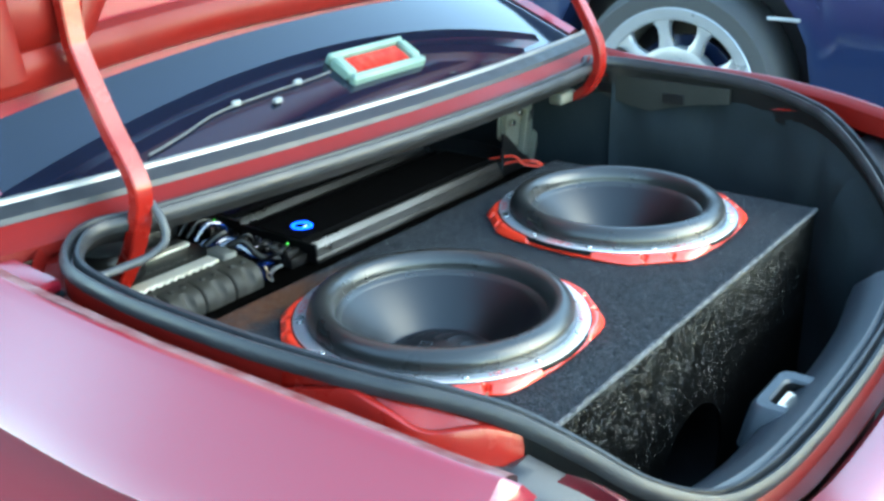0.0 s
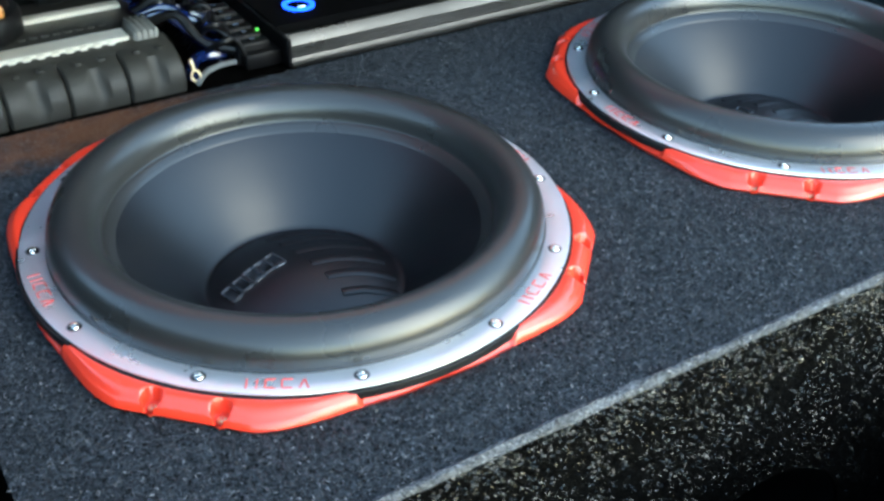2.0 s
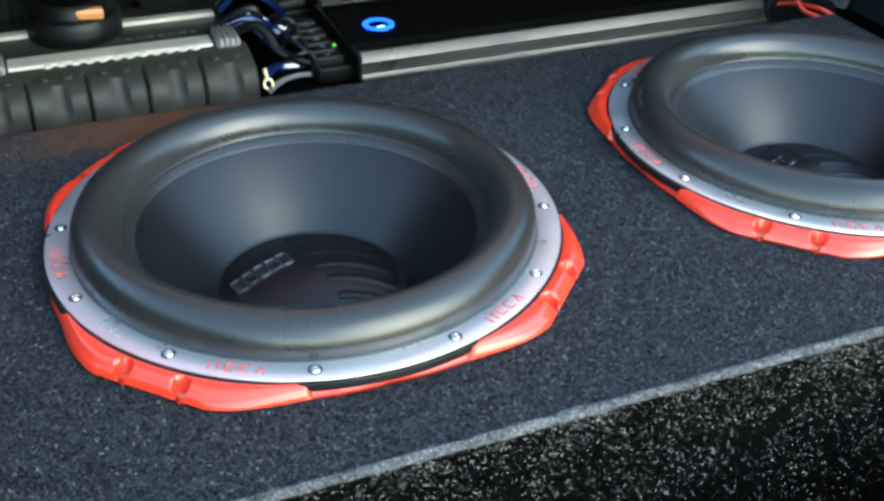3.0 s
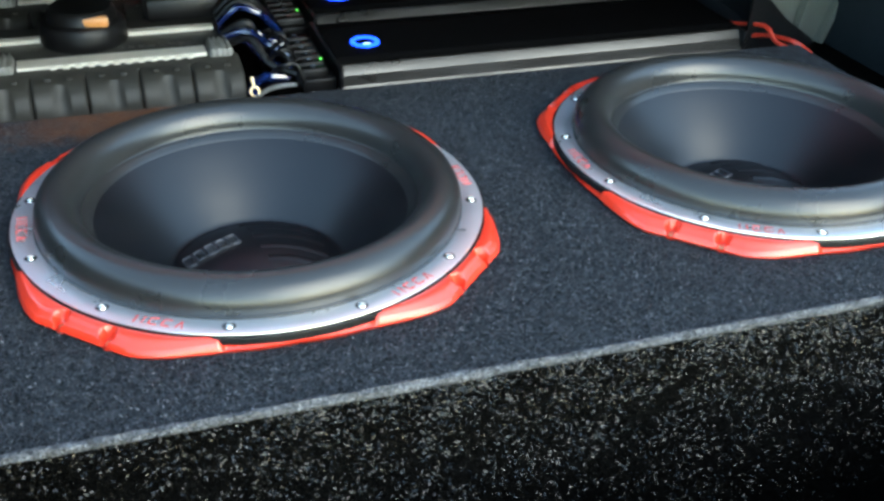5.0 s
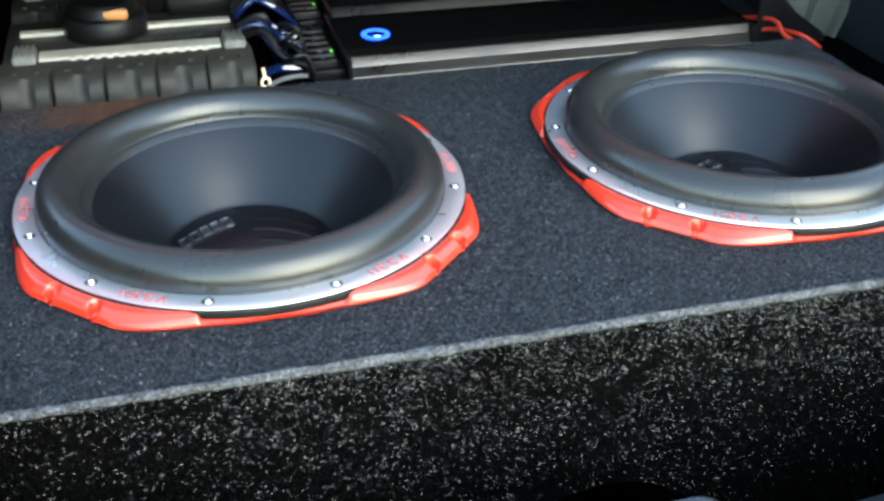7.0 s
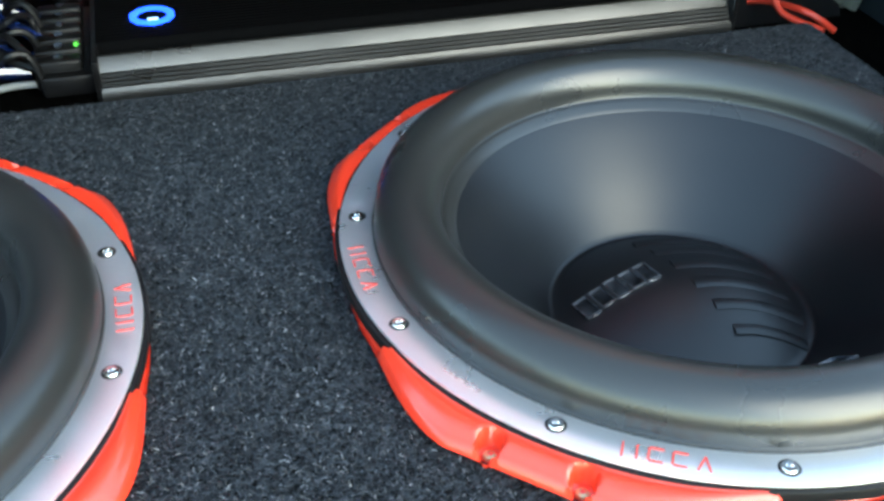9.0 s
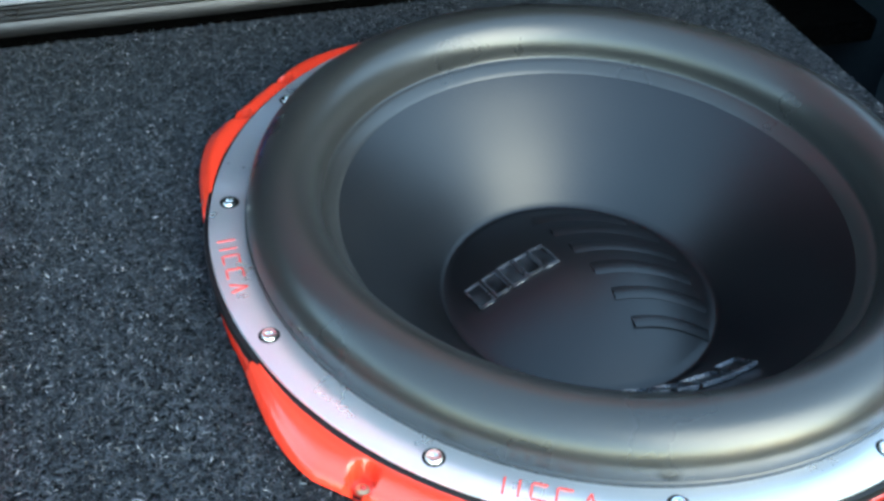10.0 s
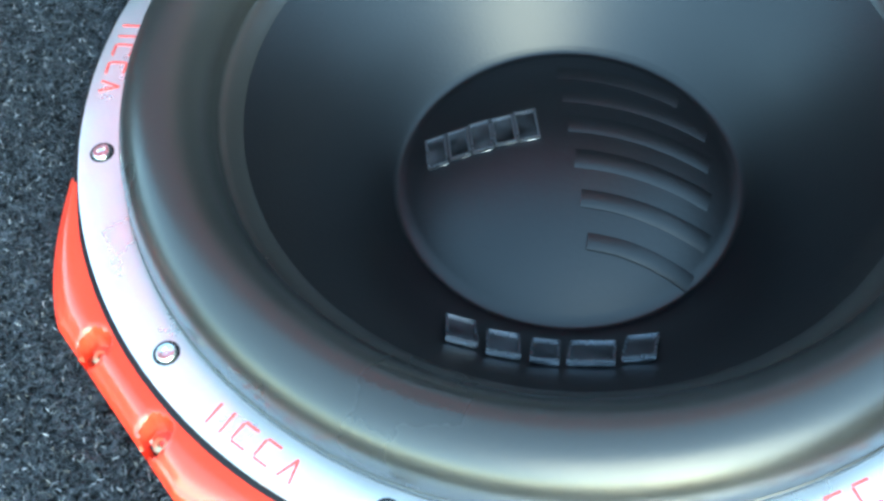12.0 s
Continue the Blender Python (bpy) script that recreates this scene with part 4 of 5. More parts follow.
def subwoofer():
    sub = thing("subwoofer", "large subwoofer with red basket, silver ring and wide rubber surround", "subwoofer", pose(0, 0, RING), group="subwoofers in the box")
    part("basket", basket_mesh(), "basket", sub, "glossy red basket rim with countersunk screw holes")
    part("gasket", lathe([(0.17, -0.008), (0.1955, -0.008), (0.1958, -0.003), (0.1955, -0.0022), (0.17, -0.0022)], 128, closed=True), "black", sub, "black gasket under the trim ring")
    ring = part("trim_ring", lathe([(0.1755, -0.002), (0.1930, -0.002), (0.1935, -0.0012), (0.1932, -0.0002), (0.1926, 0.0), (0.1764, 0.0), (0.1756, -0.0004)], 144, closed=True), "alu", sub, "brushed aluminium trim ring")
    bolt = None
    for k in range(12):
        a = radians(165 + 30 * k)
        if bolt is None:
            b = lathe([(0.0001, 0.0002), (0.0014, 0.0002), (0.0017, 0.0012), (0.0031, 0.0013), (0.0036, 0.0008), (0.0037, 0.0002)], 16)
            bolt = part("bolt", b, "chrome", ring, "small steel socket bolt")
        else:
            bolt = bolt.copy()
            scene.collection.objects.link(bolt)
        bolt.matrix_basis = pose(0.184 * math.cos(a), 0.184 * math.sin(a), 0.0)
    recess = None
    for k in range(12):
        a = radians(165 + 30 * k)
        if recess is None:
            recess = part("bolt_recess", lathe([(0.0030, 0.0003), (0.0046, 0.0003), (0.0048, 0.0001)], 16), "black", ring)
        else:
            recess = recess.copy()
            scene.collection.objects.link(recess)
        recess.matrix_basis = pose(0.184 * math.cos(a), 0.184 * math.sin(a), 0.0)
    mark = None
    for k in range(6):
        if mark is None:
            b = bmesh.new()
            w, h = 0.0009, 0.0042
            bars = [((-0.0190, 0.0), (w, 2 * h), 0), ((-0.0130, 0.0), (w, 2 * h), 0)]
            for x in (-0.0082, 0.0016):
                bars += [((x, 0.0), (w, 2 * h - 0.002), 0), ((x + 0.0031, h - w / 2), (0.0058, w), 0), ((x + 0.0031, -h + w / 2), (0.0058, w), 0)]
            bars += [((0.0132, 0.0), (w, 2 * h), -18), ((0.0158, 0.0), (w, 2 * h), 18)]
            for (x, y), (bw, bh), turn in bars:
                b2 = block((-bw / 2, -bh / 2, 0.0001), (bw / 2, bh / 2, 0.0004))
                bmesh.ops.transform(b2, matrix=pose(x, y, 0, 0, 0, turn), verts=b2.verts)
                tmp = bpy.data.meshes.new("tmp")
                b2.to_mesh(tmp)
                b2.free()
                b.from_mesh(tmp)
                bpy.data.meshes.remove(tmp)
            mark = part("lettering", b, "lettering", ring, "faded red printed marks")
        else:
            mark = mark.copy()
            scene.collection.objects.link(mark)
        a = 180 + 60 * k
        mark.matrix_basis = pose(0.1845 * math.cos(radians(a)), 0.1845 * math.sin(radians(a)), 0, 0, 0, a + 90)
    screw = None
    for h in HOLES:
        if screw is None:
            screw = part("mounting_screw", lathe([(0.0001, 0.0002), (0.0012, 0.0004), (0.0014, 0.0016), (0.003, 0.0012), (0.0034, 0.0)], 10), "brass", sub, "small brassy mounting screw")
        else:
            screw = screw.copy()
            scene.collection.objects.link(screw)
        screw.matrix_basis = pose(0.2032 * math.cos(h), 0.2032 * math.sin(h), -0.0132)
    prof = [(0.1762, -0.003), (0.1758, 0.002)]
    for k in range(0, 19):
        a = radians(180 * k / 18)
        prof.append((0.1570 + 0.0182 * math.cos(a), 0.0025 + 0.0230 * math.sin(a) ** 0.9))
    prof += [(0.1384, 0.0018), (0.1376, 0.0014), (0.1366, 0.0010), (0.1355, 0.0004), (0.1342, -0.0006), (0.1326, -0.0018), (0.1312, -0.0030), (0.1302, -0.0042)]
    part("surround", lathe(prof, 144), "foam", sub, "thick dark grey rubber surround")
    part("cone", lathe([(0.1325, -0.0034), (0.1312, -0.0036), (0.1300, -0.0046), (0.127, -0.0072), (0.119, -0.0145), (0.105, -0.029), (0.090, -0.045), (0.080, -0.058), (0.072, -0.066)], 144), "cone", sub, "dark bluish paper cone")
    def capz(x, y):
        r = math.hypot(x, y)
        return -0.0415 - 0.0215 * (r / 0.0735) ** 2
    prof = [(0.0772, -0.0606), (0.0760, -0.0618), (0.0748, -0.0628)] + [(0.0735 * k / 16 + 0.0001, capz(0.0735 * k / 16, 0)) for k in range(16, -1, -1)]
    cap = part("dust_cap", lathe(prof, 96), "cap", sub, "black domed dust cap")
    for k in range(6):
        y = 0.048 - 0.0175 * k
        x0, x1 = -0.008 + 0.0036 * k, min(0.060, math.sqrt(max(0, 0.069 ** 2 - y * y)) - 0.003)
        pts = [(x0 + (x1 - x0) * t / 12, y - 0.009 * (t / 12) ** 2) for t in range(13)]
        b = sweep([Vector((x, yy, capz(x, yy) + 0.0002)) for x, yy in pts], [(-0.0066, -0.0008), (-0.0044, 0.0000), (-0.0014, 0.0004), (0.0016, 0.0004), (0.0040, 0.0000), (0.0056, -0.0008)])
        part("ridge", b, "cap", cap)

    def badge(w, h, m):
        """One block of an emblem: smoked body with a raised bright rim."""
        body = block((-w / 2, -h / 2, 0), (w / 2, h / 2, 0.0022), 0.0007, 1)
        edge = bmesh.new()
        t = 0.0008
        for lo, hi in (((-w / 2, -h / 2), (-w / 2 + t, h / 2)), ((w / 2 - t, -h / 2), (w / 2, h / 2)), ((-w / 2 + t, h / 2 - t), (w / 2 - t, h / 2)), ((-w / 2 + t, -h / 2), (w / 2 - t, -h / 2 + t))):
            block((*lo, 0.0018), (*hi, 0.0030), bm=edge)
        for q in (body, edge):
            bmesh.ops.transform(q, matrix=m, verts=q.verts)
        return body, edge
    for j in range(5):
        x = -0.0520 + 0.0098 * j
        cx, cy = x * math.cos(radians(13)) - 0.006, 0.0150 + x * math.sin(radians(13))
        tilt = math.degrees(math.atan2(2 * 0.0215 * math.hypot(cx, cy) / 0.0735 ** 2, 1))
        out = math.degrees(math.atan2(cy, cx))
        body, edge = badge(0.0096, 0.0170 - 0.0010 * (j % 2), pose(cx, cy, capz(cx, cy) - 0.0012) @ pose(0, 0, 0, 0, 0, out) @ pose(0, 0, 0, 0, tilt * 0.8, 0) @ pose(0, 0, 0, 0, 0, 13 - out))
        eb = part("emblem_block", body, "smoked", cap, "small smoked chrome emblem block")
        part("rim", edge, "badge_edge", eb, "bright edge of the emblem block")
    for x, w in ((-0.0350, 0.0120), (-0.0190, 0.0125), (-0.0035, 0.0105), (0.0135, 0.0170), (0.0310, 0.0120)):
        y = -math.sqrt(0.1050 ** 2 - x * x)
        a = math.degrees(math.atan2(y, x)) + 90
        body, edge = badge(w, 0.0250, pose(x, y, -0.0290, 0, 0, a) @ pose(0, 0, 0, -46, 0, 0) @ pose(0, 0, 0, 0, 0, -a * 1.1))
        eb = part("cone_emblem_block", body, "smoked", sub, "small smoked chrome block on the cone")
        part("rim", edge, "badge_edge", eb, "bright edge of the emblem block")
    return sub


SUB = subwoofer()
copy_thing(SUB, pose(0.4866, 0, RING))


# ---- amplifiers ----
def amplifier():
    amp = thing("amplifier", "long black amplifier with silver edge and glowing blue ring", "amplifier", pose(0.170, 0.376, BOARD), group="amplifiers on the board")
    L = 0.553

    def extrude(section):
        rows = [[(x, y, z) for y, z in section] for x in (0, L)]
        b, vs = grid(rows, wrap_u=True)
        b.faces.new(vs[0])
        b.faces.new(list(reversed(vs[1])))
        return b
    sec = [(0.0, 0.003), (0.0, 0.008), (0.003, 0.012)]
    for k in range(4):
        y, z = 0.0035 + 0.0018 * k, 0.0135 + 0.0030 * k
        sec += [(y, z), (y + 0.0018, z + 0.0002), (y + 0.0020, z + 0.0014), (y + 0.0006, z + 0.0016)]
    sec += [(0.0105, 0.0262), (0.0165, 0.0345), (0.020, 0.0352), (0.021, 0.033), (0.019, 0.003)]
    part("fascia", extrude(sec), "silver", amp, "silver grooved aluminium edge")
    top = [(0.019, 0.004), (0.0215, 0.026), (0.034, 0.026), (0.036, 0.036)]
    y = 0.038
    while y < 0.146:
        top += [(y, 0.038), (y + 0.0035, 0.038), (y + 0.004, 0.0365), (y + 0.0055, 0.0365)]
        y += 0.006
    top += [(0.148, 0.036), (0.150, 0.026), (0.162, 0.026), (0.164, 0.004)]
    part("heatsink", extrude(top), "ampblack", amp, "black ribbed heatsink")
    sec2 = [(0.1805 - a, b) for a, b in ((0.0, 0.003), (0.0, 0.012), (0.004, 0.026), (0.010, 0.0345), (0.0135, 0.0352), (0.0145, 0.033), (0.0125, 0.003))]
    part("rear_edge", extrude(sec2), "ampblack", amp)
    for x in (-0.004, L - 0.001):
        part("end_plate", block((x, 0.002, 0.003), (x + 0.005, 0.178, 0.036), 0.001, 1), "black", amp)
    b = lathe([(0.013, 0.0), (0.0185, 0.0), (0.0185, 0.0022), (0.0170, 0.003), (0.0145, 0.003), (0.013, 0.0022)], 40, closed=True)
    bmesh.ops.translate(b, verts=b.verts, vec=(0.047, 0.080, 0.0375))
    lr = part("ring_light", b, "led", amp, "glowing blue ring light")
    b = lathe([(0.0001, 0.0012), (0.012, 0.001), (0.013, 0.0)], 32)
    bmesh.ops.translate(b, verts=b.verts, vec=(0.047, 0.080, 0.0375))
    part("disc", b, "ampblack", lr)
    b = block((0.043, 0.0705, 0.0386), (0.052, 0.0735, 0.0398), 0.0004, 1)
    part("glow_mark", b, "ledwhite", lr)
    # terminal block
    b = block((-0.045, 0.018, 0.002), (-0.004, 0.165, 0.020), 0.003, 2)
    tb = part("terminal_block", b, "black", amp, "black terminal block")
    for k in range(6):
        b = block((-0.050, 0.028 + 0.022 * k, 0.004), (-0.012, 0.043 + 0.022 * k, 0.029), 0.003, 2)
        part("terminal", b, "black", tb)
        b = cyl((-0.030, 0.0355 + 0.022 * k, 0.029), 0.004, 0.002, 12, 0.0005)
        part("terminal_screw", b, "smoked", tb)
    b = block((-0.018, 0.052, 0.030), (-0.014, 0.056, 0.033), 0.0008, 1)
    part("indicator", b, "ledgreen", tb, "tiny green indicator")
    return amp


AMP = amplifier()
copy_thing(AMP, pose(0.180, 0.563, BOARD, 0, 0, 0.8))


# ---- batteries ----
def battery():
    bat = thing("battery", "grey ribbed car audio battery with bright bus bar", "battery", pose(-0.243, 0.385, BOARD), group="batteries beside the amplifiers")
    Lb, seg = 0.299, 5
    for k in range(seg):
        w = Lb / seg
        x0, x1 = w * k + 0.0009, w * (k + 1) - 0.0009
        rows = []
        for u, dip, ins in ((0.0, 0.0, 0.003), (0.04, 0.0, 0.0), (0.30, 0.0, 0.0), (0.40, 0.004, 0.0), (0.48, 0.009, 0.0), (0.56, 0.010, 0.0), (0.63, 0.006, 0.0), (0.70, 0.0, 0.0), (0.96, 0.0, 0.0), (1.0, 0.0, 0.003)):
            x = x0 + (x1 - x0) * u
            rows.append([(x, 0.002 + ins, 0.0), (x, 0.0 + dip * 0.3 + ins, 0.012), (x, 0.003 + dip + ins, 0.024), (x, 0.010 + dip + ins, 0.033), (x, 0.020 + ins, 0.038 - ins), (x, 0.034, 0.0405 - ins * 0.6), (x, 0.062, 0.042)])
        b, vs = grid(rows)
        b.faces.new(vs[0])
        b.faces.new(list(reversed(vs[-1])))
        link("rib_segment", b, "battery", bat, smooth=38)
        for kk in (0.3, 0.7):
            b = block((x0 + w * kk - 0.004, 0.026, 0.0395), (x0 + w * kk + 0.004, 0.034, 0.0435), 0.0015, 1)
            part("nub", b, "battery", bat)
    b = block((0.002, 0.040, 0.002), (Lb - 0.002, 0.215, 0.042), 0.006, 2)
    part("case", b, "battery", bat)
    b = block((0.046, 0.060, 0.0415), (0.262, 0.086, 0.0465), 0.001, 1)
    for k in range(12):
        block((0.082 + 0.0142 * k, 0.056, 0.0415), (0.090 + 0.0142 * k, 0.0625, 0.0455), 0.001, 1, b)
    part("bus_bar", b, "busbar", bat, "bright slotted metal bus bar")
    part("bus_bar", block((0.020, 0.150, 0.0415), (0.282, 0.163, 0.0475), 0.001, 1), "busbar", bat, "bright metal bus bar")
    for x in (0.016, 0.264):
        b = block((x, 0.052, 0.041), (x + 0.028, 0.092, 0.052), 0.004, 2)
        for j in range(4):
            block((x + 0.003 + 0.0062 * j, 0.050, 0.043), (x + 0.0065 + 0.0062 * j, 0.094, 0.0535), 0.0008, 1, b)
        part("terminal_cap", b, "capgrey", bat, "pale grey fluted terminal cap")
    for k in range(9):
        b = block((0.15 + 0.012 * k, 0.11, 0.0415), (0.157 + 0.012 * k, 0.118, 0.0435), 0.0005, 1)
        part("fin", b, "battery", bat)
    return bat


BAT = battery()
copy_thing(BAT, pose(-0.243, 0.63, BOARD))

# round black device with amber window on the batteries
dev = thing("siren", "black round siren with amber window resting on a battery", "siren", pose(-0.118, 0.535, BOARD + 0.0425))
part("housing", lathe([(0.05, 0.0), (0.052, 0.003), (0.052, 0.022), (0.049, 0.027), (0.042, 0.029), (0.040, 0.040), (0.036, 0.044), (0.0001, 0.045)], 40), "black", dev)
b = block((-0.002, -0.0415, 0.026), (0.030, -0.030, 0.040), 0.004, 2)
part("window", b, "orange", dev, "amber plastic window")
cov = thing("fuse_cover", "black fuse cover with two pale round terminals on the battery", "fuse cover", pose(-0.02, 0.575, BOARD + 0.0425))
b = block((-0.02, 0.0, 0.0), (0.075, 0.06, 0.03), 0.006, 2)
part("cover", b, "black", cov)
for x in (0.005, 0.045):
    part("terminal", cyl((x, 0.02, 0.0295), 0.012, 0.003, 20, 0.001), "capgrey", cov)


# ---- cables ----
def cable(name, label, pts, r, material, n=8):
    b = tube(pts, r, n)
    c = Vector(pts[0])
    bmesh.ops.translate(b, verts=b.verts, vec=-c)
    ob = link(name, b, material)
    ob.location = c
    return tagged(ob, label, "cable", "cables in the trunk")


rc = random.Random(7)
Z = BOARD
for k in range(5):
    y = 0.44 + 0.02 * k
    cable("power_cable", "dark blue power cable from battery to amplifier", [(0.045, 0.47 + 0.012 * k, Z + 0.045), (0.075 + 0.006 * rc.uniform(-1, 1), 0.455 + 0.014 * k + 0.010 * rc.uniform(-1, 1), Z + 0.050 + 0.012 * rc.random()), (0.100 + 0.008 * rc.uniform(-1, 1), 0.43 + 0.02 * k + 0.012 * rc.uniform(-1, 1), Z + 0.022 + 0.02 * rc.random()), (0.135, 0.41 + 0.024 * k, Z + 0.018)], 0.005 + 0.001 * (k % 2), "bluewire" if k % 3 else "black")
cable("ground_cable", "blue cable with a pale stripe beside the battery", [(0.062, 0.385, Z + 0.014), (0.066, 0.40, Z + 0.018), (0.085, 0.425, Z + 0.016), (0.115, 0.43, Z + 0.012)], 0.006, "bluewire")
cable("ground_cable", "thin pale cable beside the battery", [(0.064, 0.378, Z + 0.010), (0.080, 0.398, Z + 0.010), (0.100, 0.408, Z + 0.010), (0.122, 0.412, Z + 0.008)], 0.003, "greywire")
lug = thing("ring_terminal", "small brassy ring terminal beside the battery", "ring terminal", pose(0.064, 0.384, Z + 0.016, 68, 0, 20))
part("ring", lathe([(0.0042, -0.0008), (0.0066, -0.0008), (0.0066, 0.0008), (0.0042, 0.0008)], 20, closed=True), "brass", lug)
part("barrel", block((-0.002, 0.006, -0.0018), (0.002, 0.018, 0.0018), 0.0008, 1), "brass", lug)
for k in range(6):
    y = 0.40 + 0.02 * k
    cable("signal_cable", "thin black cable bundle at the amplifier's end", [(0.128, y, Z + 0.012), (0.118, y + rc.uniform(-0.01, 0.01), Z + 0.03 + rc.uniform(0, 0.02)), (0.100, y + rc.uniform(-0.03, 0.03), Z + 0.035 + rc.uniform(0, 0.02)), (0.090, y + 0.05, Z + 0.006)], 0.003, "black")
for k in range(7):
    a, b, c = rc.uniform(-0.012, 0.012), rc.uniform(-0.015, 0.015), rc.uniform(0, 0.03)
    cable("blue_cable", "shiny blue cable lying beside the battery", [(-0.258 - 0.010 * k, 0.335 + 0.03 * rc.random(), Z + 0.006), (-0.262 - 0.012 * k + a, 0.40 + b, Z + 0.014 + c), (-0.272 - 0.010 * k - b, 0.46 + a, Z + 0.02 + c * 1.3), (-0.262 - 0.006 * k, 0.55 + 0.02 * k, Z + 0.03 + c)], 0.0045 + 0.002 * rc.random(), "bluewire" if k % 3 else "black")
for k in range(2):
    cable("grey_cable", "grey cable coiled beside the batteries", [(-0.30 - 0.02 * k, 0.50, Z + 0.01), (-0.315 - 0.02 * k, 0.47, Z + 0.07), (-0.30 - 0.02 * k, 0.52, Z + 0.12), (-0.28, 0.60, Z + 0.10)], 0.005, "greywire")
cable("red_cable", "thin red cable behind the amplifier", [(0.728, 0.43, Z + 0.03), (0.745, 0.37, Z + 0.045), (0.752, 0.345, Z + 0.03), (0.772, 0.31, Z + 0.026)], 0.003, "redwire")
cable("red_cable", "thin red cable behind the amplifier", [(0.728, 0.40, Z + 0.02), (0.75, 0.375, Z + 0.03), (0.765, 0.33, Z + 0.036), (0.79, 0.32, Z + 0.02)], 0.003, "redwire")
cable("red_power_cable", "thick red power cable running along the bulkhead", [(-0.10, 0.76, Z + 0.07), (0.05, 0.74, Z + 0.09), (0.25, 0.76, Z + 0.085), (0.5, 0.78, Z + 0.07), (0.74, 0.74, Z + 0.05)], 0.010, "redwire")

for k in range(3):
    d = 0.017 * k
    cable("red_cable", "red power cable arching over the rear amplifier", [(-0.06 + d, 0.735 - d, Z + 0.032), (0.03 + d, 0.715 - d, Z + 0.048), (0.16, 0.685 - d, Z + 0.050), (0.28 + d, 0.650 - d * 0.6, Z + 0.048), (0.36, 0.635, Z + 0.043)], 0.0042, "redwire")
for k in range(3):
    cable("pale_cable", "pale grey cable curling beside the terminals", [(0.045, 0.53 + 0.02 * k, Z + 0.05), (0.070, 0.525 + 0.022 * k, Z + 0.072), (0.098, 0.52 + 0.025 * k, Z + 0.062), (0.125, 0.545 + 0.02 * k, Z + 0.030)], 0.0042, ("bluewire", "black", "black")[k])

# ---- neighbouring blue car ----
bcar = thing("blue_car", "dark blue car parked alongside, seen by its chrome wheel", "car", pose(2.45, 0.785, GROUND))
WR = 0.39


ys = [k * 0.05 - 2.6 for k in range(105)]
zs = [0.28, 0.36, 0.5, 0.62, 0.74, 0.80, 0.83, 0.90, 1.0, 1.10, 1.16]
xs = [0.03, 0.0, -0.02, -0.03, -0.035, -0.03, -0.015, -0.02, -0.015, 0.0, 0.04]
AR = 0.485
bm = bmesh.new()


def skin_x(z):
    return float(np.interp(z, zs, xs))


# outer skin built as columns above the arch and beside it
cols = []
for y in ys:
    zb = 0.28
    if abs(y) < AR:
        zb = 0.43 + math.sqrt(AR * AR - y * y)
    cols.append([(skin_x(zb + (1.18 - zb) * t / 12), y, zb + (1.18 - zb) * t / 12) for t in range(13)])
grid(cols, bm=bm)
grid([[(c[0][0], c[0][1], c[0][2]) for c in cols], [(c[0][0] + 0.16, c[0][1], c[0][2]) for c in cols]], bm=bm)
part("body_side", bm, "blue", bcar, "glossy dark blue body side with wheel arch")
bm = block((0.16, -2.6, 0.25), (0.20, 2.6, 1.18))
part("inner_body", bm, "black", bcar)
bm = block((0.0, -2.6, 1.17), (1.7, 2.6, 1.20), 0.01, 1)
part("shoulder", bm, "blue", bcar)
bm = block((0.18, -1.9, 1.19), (1.5, 1.2, 1.65), 0.12, 3)
part("cabin", bm, "glass", bcar)
b = lathe([(0.0001, 0.004), (0.068, 0.004), (0.072, 0.001), (0.075, 0.001), (0.079, 0.009), (0.084, 0.008), (0.087, -0.004)], 40)
flap = part("fuel_flap", b, "blue", bcar, "round fuel filler flap")
flap.matrix_basis = pose(-0.018, 0.272 - 0.785, 0.850 - GROUND, 0, -90, 0)
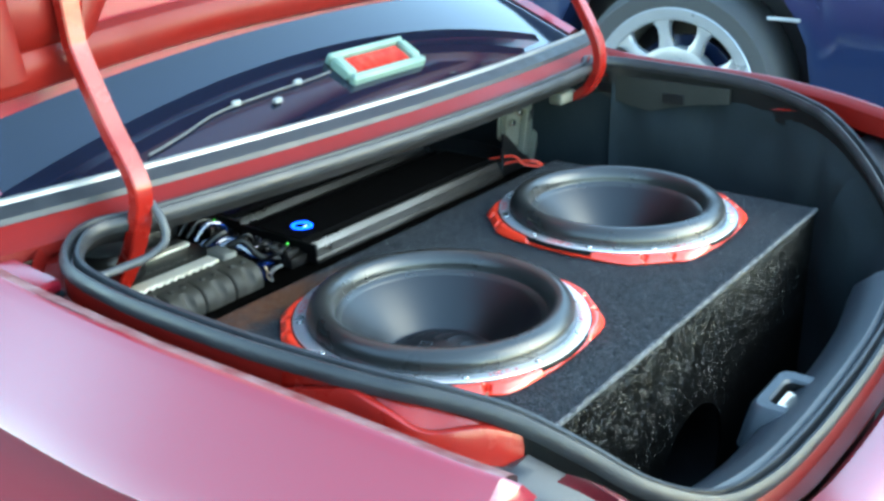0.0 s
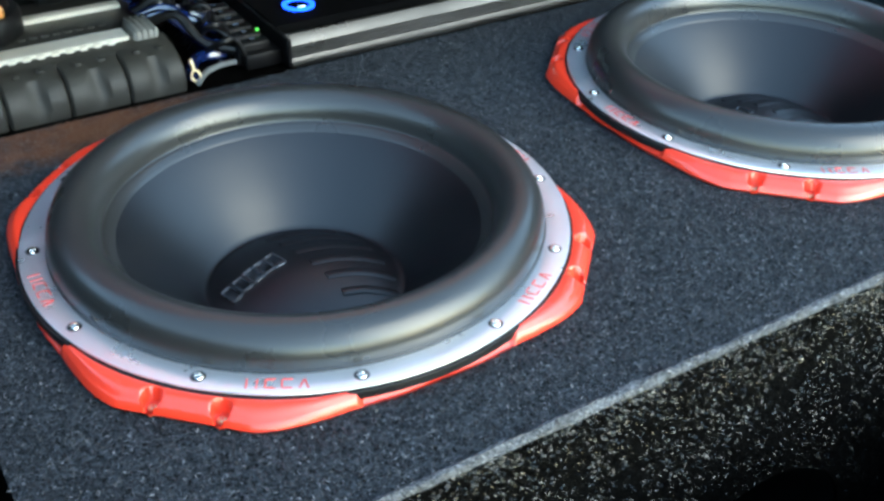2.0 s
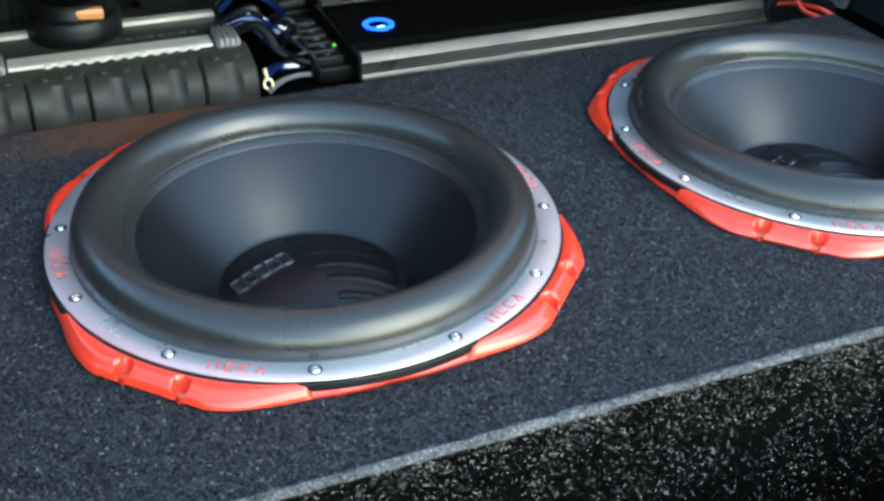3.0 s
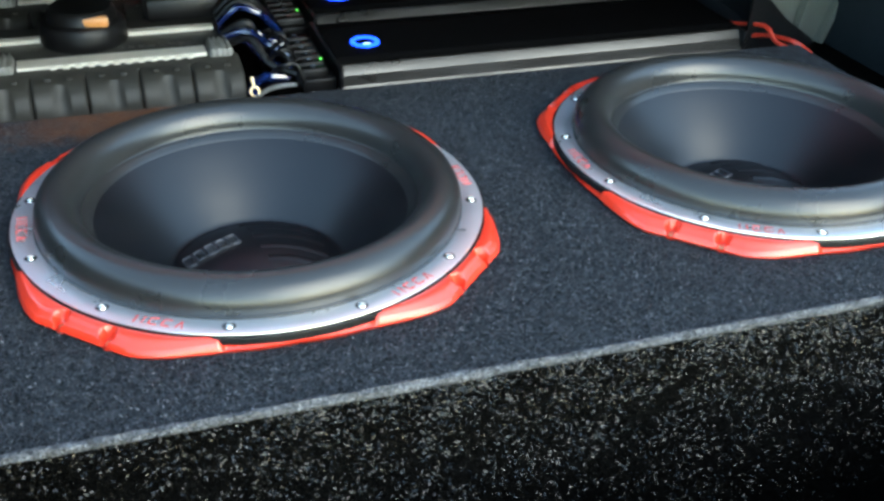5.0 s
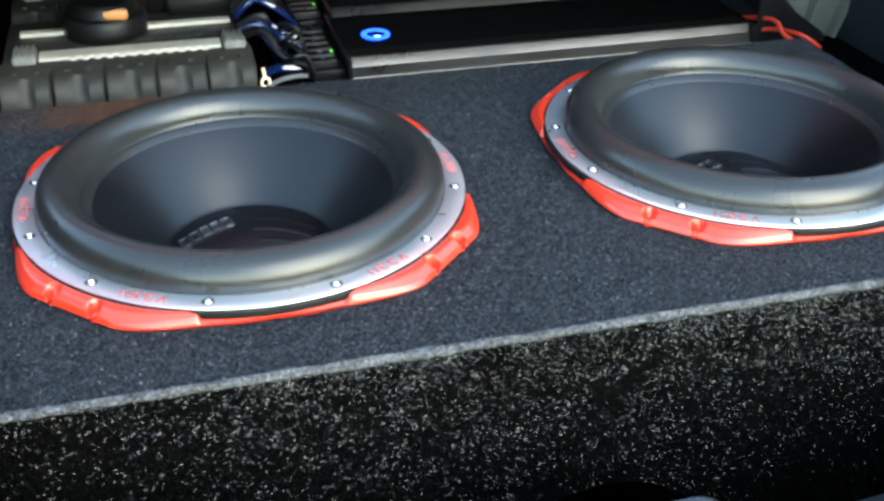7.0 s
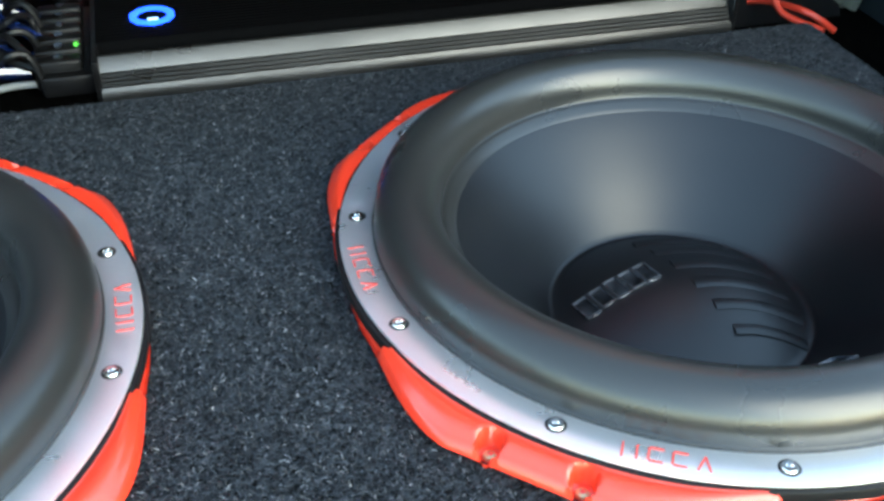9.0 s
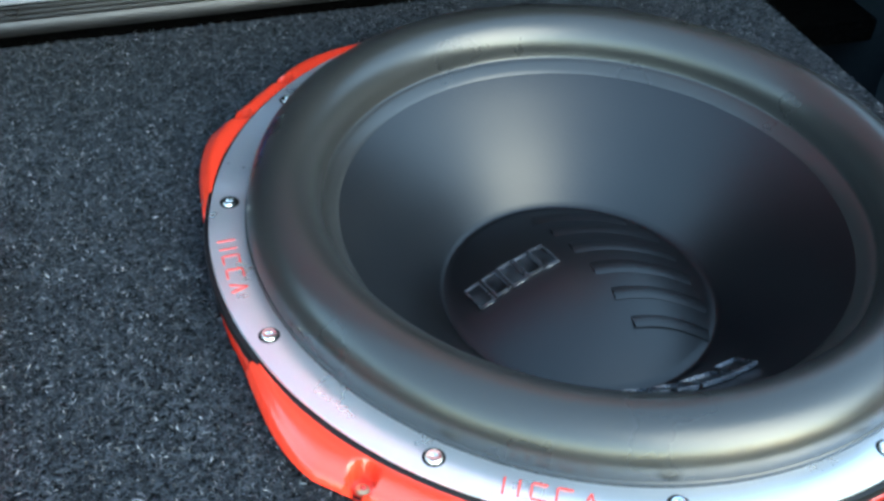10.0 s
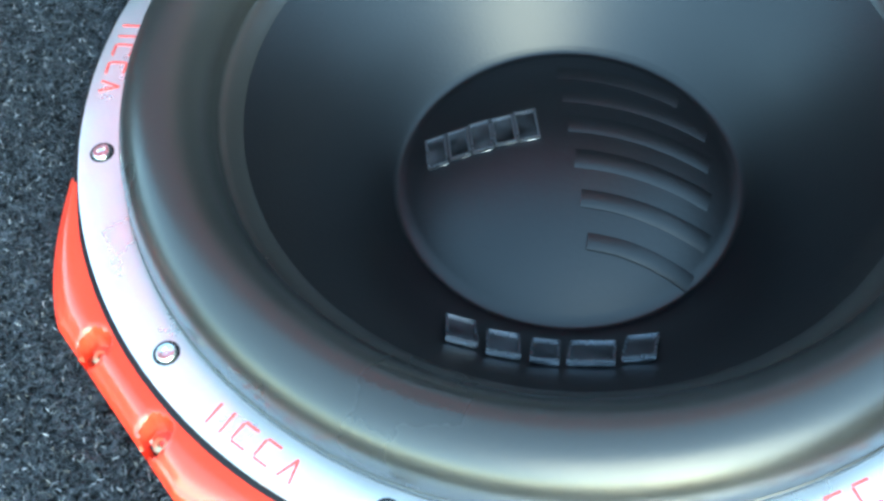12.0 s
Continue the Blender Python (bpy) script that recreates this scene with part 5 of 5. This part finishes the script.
part("badge_strip", block((-0.036, 0.36 - 0.785, 0.682), (-0.028, 0.47 - 0.785, 0.694), 0.003, 2), "alloy", bcar, "short bright trim strip")
bm = tube([(-0.03, -1.02, 0.93), (-0.055, -0.98, 0.90), (-0.06, -0.90, 0.885), (-0.055, -0.82, 0.90), (-0.03, -0.78, 0.93)], 0.008)
part("door_handle", bm, "blue", bcar)
bm = block((-0.04, -2.6, 0.855), (-0.015, -0.52, 0.875), 0.006, 2)
part("side_moulding", bm, "blue", bcar)
bm = lathe([(0.30, -0.11), (0.36, -0.125), (WR - 0.02, -0.11), (WR, -0.08), (WR, 0.08), (WR - 0.02, 0.11), (0.36, 0.125), (0.30, 0.11)], 64, closed=True)
wheel = part("wheel", bm, "tyre", bcar, "low-profile black tyre")
wheel.matrix_basis = pose(0.075, 0, WR, 0, -90, 0)
bm = lathe([(0.302, 0.108), (0.308, 0.116), (0.304, 0.120), (0.268, 0.112), (0.262, 0.104), (0.266, 0.085), (0.268, -0.08), (0.30, -0.10)], 64)
part("rim", bm, "alloy", wheel, "large silver alloy rim")
for k in range(10):
    a = radians(36 * k + 12)
    rows = []
    for r, w, z in ((0.10, 0.030, 0.092), (0.165, 0.030, 0.100), (0.20, 0.020, 0.102), (0.235, 0.021, 0.104), (0.258, 0.034, 0.105), (0.275, 0.060, 0.106)):
        rows.append([(r, -w, z - 0.03), (r, -w, z - 0.006), (r, -w + 0.008, z), (r, w - 0.008, z), (r, w, z - 0.006), (r, w, z - 0.03)])
    b, vs = grid(rows, wrap_u=True)
    bmesh.ops.rotate(b, verts=b.verts, cent=(0, 0, 0), matrix=Matrix.Rotation(a, 3, 'Z'))
    part("spoke", b, "alloy", wheel)
bm = lathe([(0.0001, 0.10), (0.05, 0.098), (0.075, 0.088), (0.10, 0.098), (0.150, 0.105), (0.168, 0.102), (0.172, 0.090), (0.170, 0.05)], 40)
part("hub", bm, "alloy", wheel)
bm = cyl((0, 0, -0.02), 0.2, 0.02, 32)
part("brake_disc", bm, "blue", wheel)
